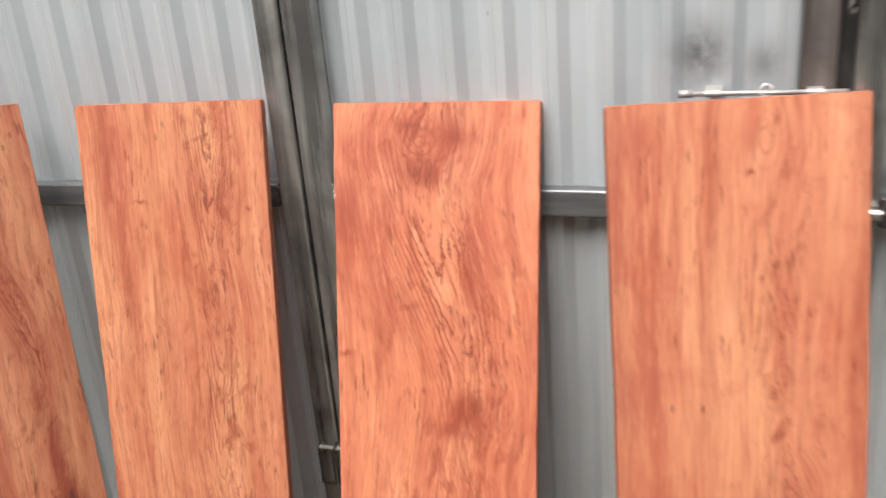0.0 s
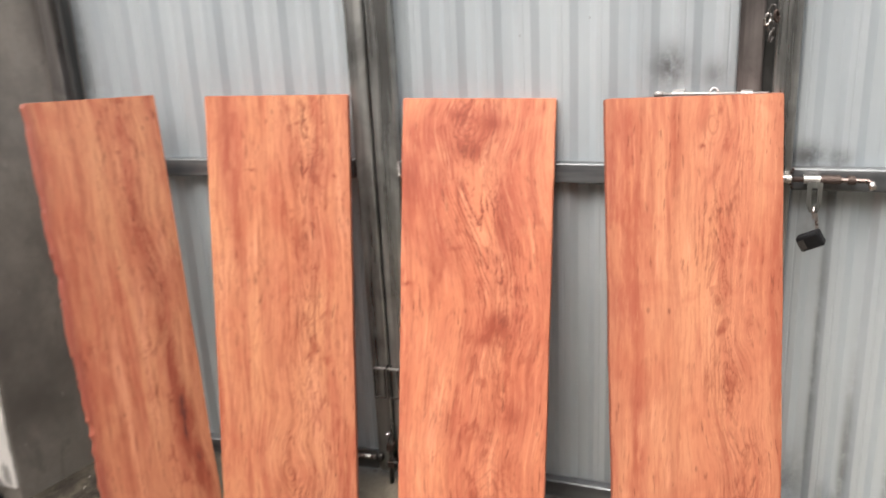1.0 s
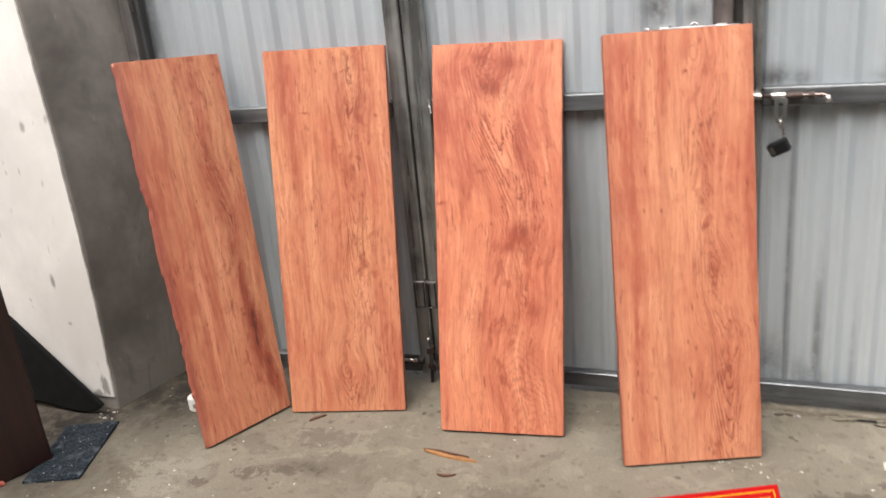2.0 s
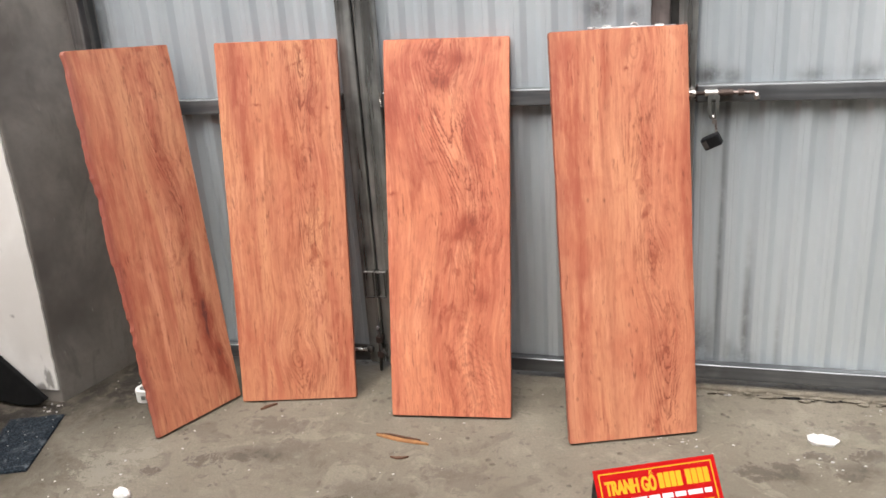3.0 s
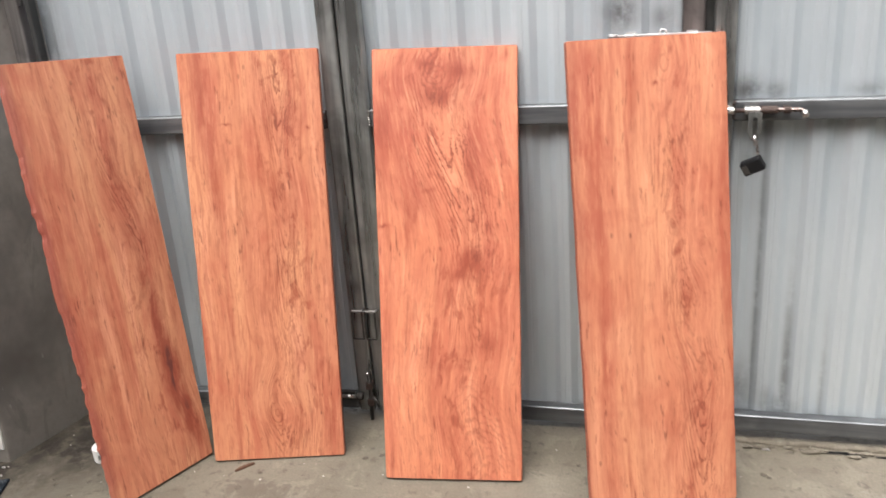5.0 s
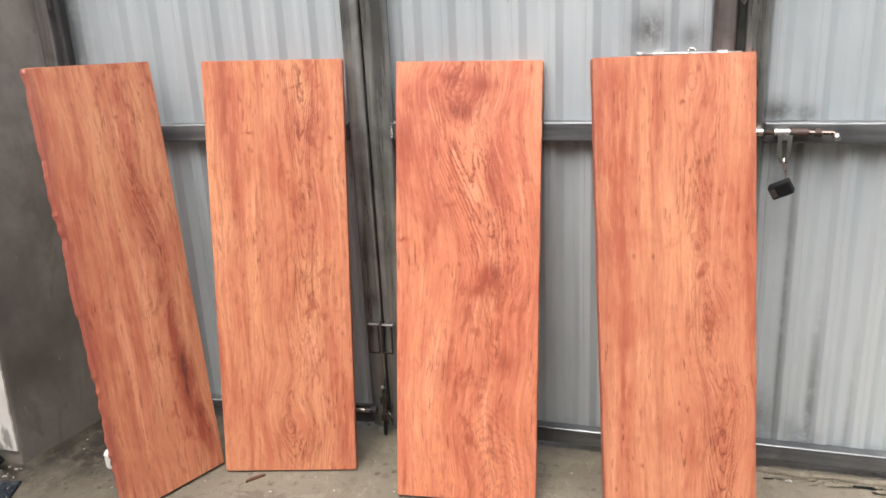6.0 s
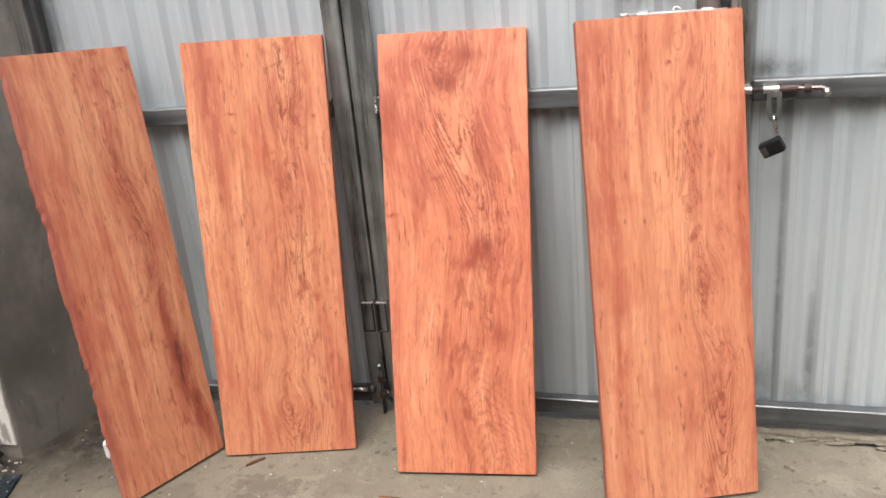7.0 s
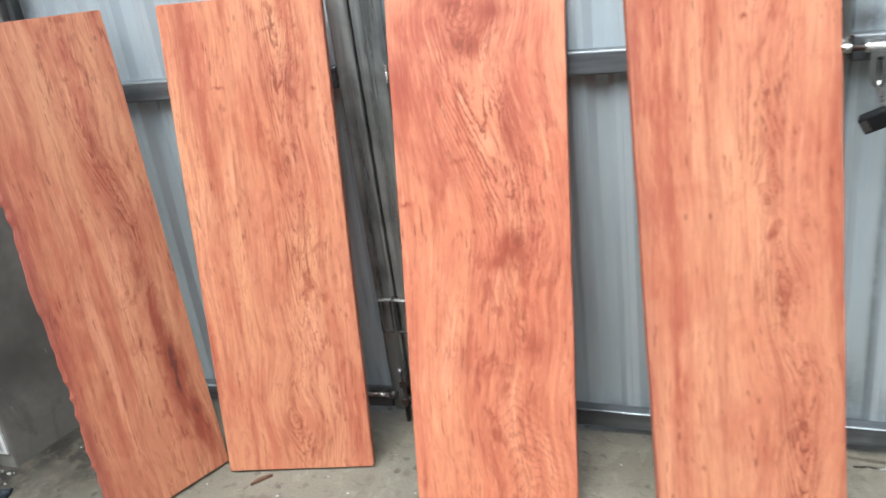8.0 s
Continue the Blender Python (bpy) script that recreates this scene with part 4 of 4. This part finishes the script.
# ---- four slabs leaning against the gate ----
def slab(corners, thick, material, label, live=False, seed=0):
    """corners: bottom left, bottom right, top left, top right of the face."""
    bl, br, tl, tr = [Vector(c) for c in corners]
    rise = ((tl + tr) - (bl + br)) / 2
    across = ((br - bl).normalized() * 2 + (tr - tl).normalized()).normalized()
    across = Vector((across.x, across.y, 0)).normalized()
    up = rise - across * rise.dot(across)
    high = up.length
    up.normalize()
    away = up.cross(across).normalized()
    wide = ((br - bl).length + (tr - tl).length) / 2
    start = (bl + br) / 2 - across * wide / 2
    start.z = -thick * away.z
    turn = Matrix((across, away, up)).transposed().to_4x4()
    flat = [((c - start).dot(across), (c - start).dot(up)) for c in (bl, br, tl, tr)]
    rng = random.Random(seed)
    bm = bmesh.new()

    def sawn(x, y, z):
        """Hand-sawn slabs are not quite rectangular."""
        u, v = x / wide, z / high
        a = (1 - u) * (1 - v), u * (1 - v), (1 - u) * v, u * v
        side = sum(w * f[0] for w, f in zip(a, flat))
        tall = sum(w * f[1] for w, f in zip(a[2:], flat[2:]))
        return side, y, tall

    layer = bm.verts.layers.float_vector.new("board")
    ends = [0.0, 0.0015, 0.004, 0.008]
    rows = 124
    heights = ends + [0.012 + (high - 0.024) * k / (rows - 8) for k in range(rows - 7)] + [high - e for e in ends[::-1]]
    rings = []
    r = 0.003
    for k in range(rows + 1):
        z = heights[k]
        x0 = 0.0014 * noise.noise((z * 7, seed, 0)) + 0.0008 * noise.noise((z * 40, seed, 3))
        x1 = wide + 0.0016 * noise.noise((z * 6, seed, 9)) + 0.0008 * noise.noise((z * 40, seed, 5))
        belly = 0.0
        if live:
            x0 += 0.009 * noise.noise((z * 7, seed, 1)) + 0.010 * abs(noise.noise((z * 22, seed, 2))) + 0.003 * noise.noise((z * 47, seed, 8)) - 0.003
            belly = 0.006 + 0.004 * noise.noise((z * 11, seed, 4))
        inset = (0.0045, 0.0018, 0.0005, 0.0)[min(k, rows - k)] if min(k, rows - k) < 4 else 0.0
        x0, x1 = x0 + inset, x1 - inset
        y0, y1 = (0.0, thick) if 0 < k < rows else (0.0025, thick - 0.0025)
        bow = 0.0012 * noise.noise((z * 2, seed, 6))
        if live:
            ring = [(x0 + 0.022, y0), (x0 + 0.010, y0 + 0.002), (x0 + 0.003, y0 + 0.007), (x0 + belly * 0.3, thick * 0.5), (x0 + belly, thick * 0.8), (x0 + belly + 0.006, y1)]
        else:
            ring = [(x0 + 0.03, y0), (x0 + r, y0), (x0 + r * 0.3, y0 + r * 0.3), (x0, y0 + r), (x0, y1 - r), (x0 + r, y1)]
        ring += [(x1 - r, y1), (x1, y1 - r), (x1, y0 + r), (x1 - r * 0.3, y0 + r * 0.3), (x1 - r, y0), (x1 - 0.03, y0)]
        rings.append([bm.verts.new(sawn(x, y + bow * min(1.0, z * 4), z)) for x, y in ring])
        for v, (x, y) in zip(rings[-1], ring):
            v[layer] = (x, y, z)
    n = len(rings[0])
    for k, (low, high_ring) in enumerate(zip(rings, rings[1:])):
        for i in range(n):
            f = bm.faces.new((low[i], low[(i + 1) % n], high_ring[(i + 1) % n], high_ring[i]))
            f.material_index = 1 if (3 if live else 2) <= i <= 7 or k in (0, rows - 1) else 0
    bm.faces.new(rings[0][::-1]).material_index = 1
    bm.faces.new(rings[-1]).material_index = 1
    ob = part("wood_slab", bm, [material, SLAB_EDGE], m=Matrix.Translation(start) @ turn)
    return tagged(ob, label, "wood slab", "slabs leaning on the gate")


THICK = 0.026
slab([(-1.347, 0.941, 0.009), (-1.217, 1.257, 0.013), (-1.575, 1.136, 1.250), (-1.421, 1.478, 1.231)], THICK, WOOD_A,
     "reddish oiled slab with a wavy live edge and a dark streak, leaning askew in the corner", True, 3)
slab([(-1.187, 1.222, 0.006), (-0.786, 1.304, 0.007), (-1.210, 1.413, 1.234), (-0.817, 1.537, 1.219)], THICK, WOOD_B,
     "orange-red oiled slab with arched grain and one low knot, leaning on the gate", False, 5)
slab([(-0.620, 1.213, 0.009), (-0.222, 1.258, 0.008), (-0.656, 1.532, 1.210), (-0.246, 1.582, 1.200)], THICK, WOOD_C,
     "red-brown oiled slab with swirling dark figure, leaning on the gate's rail", False, 7)
slab([(-0.015, 1.141, 0.008), (0.363, 1.276, 0.009), (-0.091, 1.392, 1.222), (0.296, 1.537, 1.215)], THICK, WOOD_D,
     "pale orange oiled slab with small knots, leaning beside the padlocked bolt", False, 9)

# ---- things by the white wall ----
dark = thing("dark_panel", pose(-1.885, 0.79, 0.002, 0, -1, 64), "dark brown stained wooden panel standing on end by the white wall", "wood panel")
part("panel", boxed(-0.34, 0.0, -0.05, -0.003, 0.0, 1.15, bevel=0.010, segments=3), DARK_WOOD, dark)
part("edge_strip", boxed(-0.33, -0.006, -0.0028, 0.0015, 0.01, 1.14, bevel=0.001), EDGE_STRIP, dark, "paler worn edge veneer")

black = prism([(-0.025, 0.0), (0.06, 0.010), (0.095, 0.035), (-0.21, 0.278), (-0.60, 0.59), (-0.60, 0.075)], -0.010, 0.010)
bmesh.ops.bevel(black, geom=list(black.edges), offset=0.003, segments=2, affect="EDGES")
tagged(part("black_panel", black, BLACK_BOARD, m=pose(-1.985, 1.06, 0.004, -6, 0, 0)), "black cut-off panel leaning against the white wall", "panel")

mat_thing = thing("door_mat", pose(-1.820, 0.832, 0.0, 0, 0, 21), "dusty dark blue-grey pile mat with crumbs on it", "mat")
bm = bmesh.new()
nx, ny = 14, 26
rng = random.Random(2)
w, l = 0.185, 0.345
top = [[bm.verts.new((-w / 2 + w * i / nx, -l / 2 + l * j / ny, 0.013 + 0.004 * noise.noise((i * 0.5, j * 0.5, 3)) - (0.006 if i in (0, nx) or j in (0, ny) else 0))) for i in range(nx + 1)] for j in range(ny + 1)]
low = [[bm.verts.new((v.co.x * 1.01, v.co.y * 1.005, 0.0005)) for v in row] for row in top]
for j in range(ny):
    for i in range(nx):
        bm.faces.new((top[j][i], top[j][i + 1], top[j + 1][i + 1], top[j + 1][i]))
        bm.faces.new((low[j][i], low[j + 1][i], low[j + 1][i + 1], low[j][i + 1]))
for j in range(ny):
    for i in (0, nx):
        bm.faces.new((top[j][i], top[j + 1][i], low[j + 1][i], low[j][i]))
for i in range(nx):
    for j in (0, ny):
        bm.faces.new((top[j][i], top[j][i + 1], low[j][i + 1], low[j][i]))
part("mat_surface", bm, MAT, mat_thing)

# roll of white tape
tape = thing("tape_roll", pose(-1.562, 1.185, 0.0, 0, 0, 15), "small white paper tape roll standing flat behind the slab", "tape roll")
bm = bmesh.new()
sides = 28
loops = []
for r, z in ((0.019, 0.0), (0.034, 0.0), (0.035, 0.002), (0.035, 0.044), (0.034, 0.046), (0.019, 0.046)):
    loops.append([bm.verts.new((r * math.cos(k * 2 * math.pi / sides), r * math.sin(k * 2 * math.pi / sides), z)) for k in range(sides)])
for a, b in zip(loops, loops[1:] + loops[:1]):
    for k in range(sides):
        bm.faces.new((a[k], a[(k + 1) % sides], b[(k + 1) % sides], b[k]))
part("roll", bm, CARD, tape)
part("label", boxed(-0.006, 0.008, -0.0358, -0.0345, 0.014, 0.030), STEEL, tape, "grey printed mark")


# ---- loose scraps on the ground ----
def scrap(name, outline, high, m, material, label, category, seed, group=""):
    """A flat broken piece with a rough top."""
    rng = random.Random(seed)
    bm = bmesh.new()
    low = [bm.verts.new((x, y, 0.0)) for x, y in outline]
    mid = [bm.verts.new((x * 1.04, y * 1.04, high * rng.uniform(0.4, 0.6))) for x, y in outline]
    top = [bm.verts.new((x * 0.78, y * 0.78, high * rng.uniform(0.75, 1.1))) for x, y in outline]
    peak = bm.verts.new((0, 0, high))
    n = len(outline)
    bm.faces.new(low[::-1])
    for i in range(n):
        j = (i + 1) % n
        bm.faces.new((low[i], low[j], mid[j], mid[i]))
        bm.faces.new((mid[i], mid[j], top[j], top[i]))
        bm.faces.new((top[i], top[j], peak))
    return tagged(part(name, bm, material, m=m), label, category, group)


def blob(rx, ry, n, seed):
    rng = random.Random(seed)
    n = n * 2
    wob = [rng.uniform(0.72, 1.22) for i in range(n)]
    wob = [(wob[i - 1] + wob[i] * 2 + wob[(i + 1) % n]) / 4 for i in range(n)]
    return [(rx * wob[i] * math.cos(i * 2 * math.pi / n), ry * wob[i] * math.sin(i * 2 * math.pi / n)) for i in range(n)]


scrap("foam_piece", blob(0.045, 0.026, 13, 1), 0.016, pose(0.722, 1.292, 0, 0, 0, -8), FOAM, "torn flat piece of white foam on the concrete", "foam scrap", 1, "foam scraps")
scrap("foam_piece", blob(0.029, 0.020, 9, 4), 0.020, pose(-1.277, 0.652, 0, 0, 0, 10), FOAM, "small lump of white foam on the concrete", "foam scrap", 4, "foam scraps")
scrap("red_fragment", blob(0.025, 0.014, 8, 6), 0.012, pose(-1.925, 0.615, 0), BRICK_RED, "small red brick fragment by the dark panel", "fragment", 6)


def splinter(points, wide, high, m, material, label):
    """A torn lath: a thin tapering strip."""
    bm = bmesh.new()
    rings = []
    rng = random.Random(len(points) * 7)
    for i, (x, y) in enumerate(points):
        w = wide * (0.25 if i in (0, len(points) - 1) else rng.uniform(0.8, 1.15))
        h = high * rng.uniform(0.8, 1.2)
        rings.append([bm.verts.new((x, y - w / 2, 0)), bm.verts.new((x, y + w / 2, 0)), bm.verts.new((x, y + w * 0.4, h)), bm.verts.new((x, y - w * 0.3, h * 0.9))])
    for a, b in zip(rings, rings[1:]):
        for k in range(4):
            bm.faces.new((a[k], a[(k + 1) % 4], b[(k + 1) % 4], b[k]))
    bm.faces.new(rings[0])
    bm.faces.new(rings[-1][::-1])
    return tagged(part("splinter", bm, material, m=m), label, "wood splinter", "splinters on the ground")


splinter([(-0.093, 0.004), (-0.05, 0.002), (0.0, -0.002), (0.05, 0.001), (0.093, 0.0)], 0.013, 0.006, pose(-0.543, 1.081, 0, 0, 0, -7), STICK, "long thin splinter of brown wood on the concrete")
splinter([(-0.086, 0.0), (-0.03, 0.003), (0.03, 0.0), (0.07, -0.004)], 0.006, 0.009, pose(-0.55, 1.092, 0.001, 0, 0, -4), BARK, "thin dark splinter beside a longer one")
splinter([(-0.029, 0.003), (-0.008, -0.003), (0.012, -0.001), (0.029, 0.005)], 0.012, 0.005, pose(-0.520, 0.986, 0, 0, 0, 8), BARK, "short curled brown wood chip on the concrete")
splinter([(-0.03, -0.006), (-0.01, 0.0), (0.012, 0.004), (0.032, 0.003)], 0.014, 0.007, pose(-1.078, 1.203, 0, 0, 0, 40), BARK, "short dark brown wood chip before a slab")

# white crumbs and grit scattered over the concrete
rng = random.Random(21)
bm = bmesh.new()
for k in range(130):
    x, y = rng.uniform(-1.9, 1.0), rng.uniform(0.3, 1.52)
    if x < -1.8 + (1.45 - y) * -0.2:
        continue
    s = rng.choice((0.0012, 0.0015, 0.002, 0.0025, 0.0035))
    crumb(bm, (x, y, -0.0012), (s * rng.uniform(0.8, 1.6), s, s * 0.6), rng)
for cx, cy, n, spread, big in ((0.30, 1.22, 14, 0.06, 0.004), (-1.87, 1.06, 12, 0.025, 0.005), (0.46, 1.53, 5, 0.012, 0.006), (-1.62, 0.62, 20, 0.18, 0.004), (0.70, 1.18, 12, 0.05, 0.004), (0.88, 1.5, 12, 0.1, 0.004), (-1.68, 1.25, 9, 0.05, 0.003)):
    for k in range(n):
        s = big * rng.uniform(0.4, 1.2)
        crumb(bm, (cx + rng.gauss(0, spread), min(cy + rng.gauss(0, spread * 0.6), 1.55), -0.0012), (s * rng.uniform(0.8, 1.6), s, s * 0.6), rng)
tagged(part("crumbs", bm, GRIT), "white foam crumbs and grit scattered on the concrete", "crumbs", kind="stuff")

# ---- red tent sign on the ground ----
left, right = Vector((0.091, 0.788)), Vector((0.393, 0.920))
way = (right - left).normalized()
yaw = math.degrees(math.atan2(way.y, way.x))
WIDE, TALL, APEX = (right - left).length, 0.205, 0.16
lean = math.degrees(math.acos(APEX / TALL))
sign = thing("tent_sign", pose(left.x, left.y, 0, 0, 0, yaw), "red tent-shaped shop sign with yellow and white lettering on the concrete", "sign")
# the front face hangs from the top edge towards the viewer
foot = math.sqrt(TALL ** 2 - APEX ** 2)
face = pose(0, -foot, 0.002, 90 - lean, 0, 0)
bm = boxed(0, WIDE, 0, TALL, -0.003, 0.0, bevel=0.0008, segments=1)
part("front_panel", bm, RED, sign, m=face)
bm = bmesh.new()
tri = [bm.verts.new(p) for p in ((0.002, -foot + 0.006, 0.002), (0.002, 0.03, 0.002), (0.002, -0.004, APEX - 0.005), (WIDE - 0.002, -foot + 0.006, 0.002), (WIDE - 0.002, 0.03, 0.002), (WIDE - 0.002, -0.004, APEX - 0.005))]
for f in ((0, 1, 2), (5, 4, 3), (0, 3, 4, 1), (1, 4, 5, 2)):
    bm.faces.new([tri[i] for i in f])
part("back_support", bm, BLACK, sign, "black backing")
bm = bmesh.new()
m = 0.012
for x0, x1, y0, y1 in ((m, WIDE - m, TALL - m - 0.003, TALL - m), (m, WIDE - m, m, m + 0.003), (m, m + 0.003, m + 0.0035, TALL - m - 0.0035), (WIDE - m - 0.003, WIDE - m, m + 0.0035, TALL - m - 0.0035)):
    box(bm, x0, x1, y0, y1, 0.0004, 0.0010)
part("border", bm, YELLOW, sign, "thin yellow border line", m=face)


def writing(text, x, y, size, width, material):
    curve = bpy.data.curves.new("lettering", "FONT")
    curve.body = text
    curve.size = size
    curve.extrude = 0.0004
    curve.offset = 0.0013
    probe = bpy.data.objects.new("lettering", curve)
    scene.collection.objects.link(probe)
    bpy.context.view_layer.update()
    mesh = bpy.data.meshes.new_from_object(probe.evaluated_get(bpy.context.evaluated_depsgraph_get()))
    bpy.data.objects.remove(probe)
    span = max(v.co.x for v in mesh.vertices) - min(v.co.x for v in mesh.vertices)
    for v in mesh.vertices:
        v.co = Vector((x + v.co.x * width / span, y + v.co.y, 0.0008 + v.co.z))
    bold = bmesh.new()
    for k in range(3):
        first = len(bold.verts)
        bold.from_mesh(mesh)
        bold.verts.ensure_lookup_table()
        for v in bold.verts[first:]:
            v.co += Vector((0.0011 * k, 0.0, 0.0001 * k))
    bold.to_mesh(mesh)
    bold.free()
    mesh.materials.append(material)
    ob = new("lettering", mesh)
    ob.parent = sign
    ob.matrix_basis = face
    return ob


writing("TRANH GỖ", 0.024, TALL - 0.067, 0.049, 0.135, YELLOW)


def bars(words, x0, x1, y0, y1, material):
    """Plain bars for words, each as wide as its share of the line."""
    total = sum(words) + 0.6 * (len(words) - 1)
    unit = (x1 - x0) / total
    x = x0
    for w in words:
        part("text_bar", boxed(x, x + w * unit, y0, y1, 0.0003, 0.0010), material, sign, m=face)
        x += (w + 0.6) * unit


for x0, letters in ((0.168, 4), (0.242, 4)):
    for k in range(letters):
        part("text_bar", boxed(x0 + k * 0.0162, x0 + k * 0.0162 + 0.0138, TALL - 0.066, TALL - 0.028, 0.0003, 0.0010), YELLOW, sign, m=face)

bars([3, 7, 3, 3, 3, 4, 2], 0.026, WIDE - 0.026, TALL - 0.092, TALL - 0.080, WHITE_FILM)
bars([3, 4, 3, 3], 0.075, WIDE - 0.026, TALL - 0.134, TALL - 0.106, YELLOW)
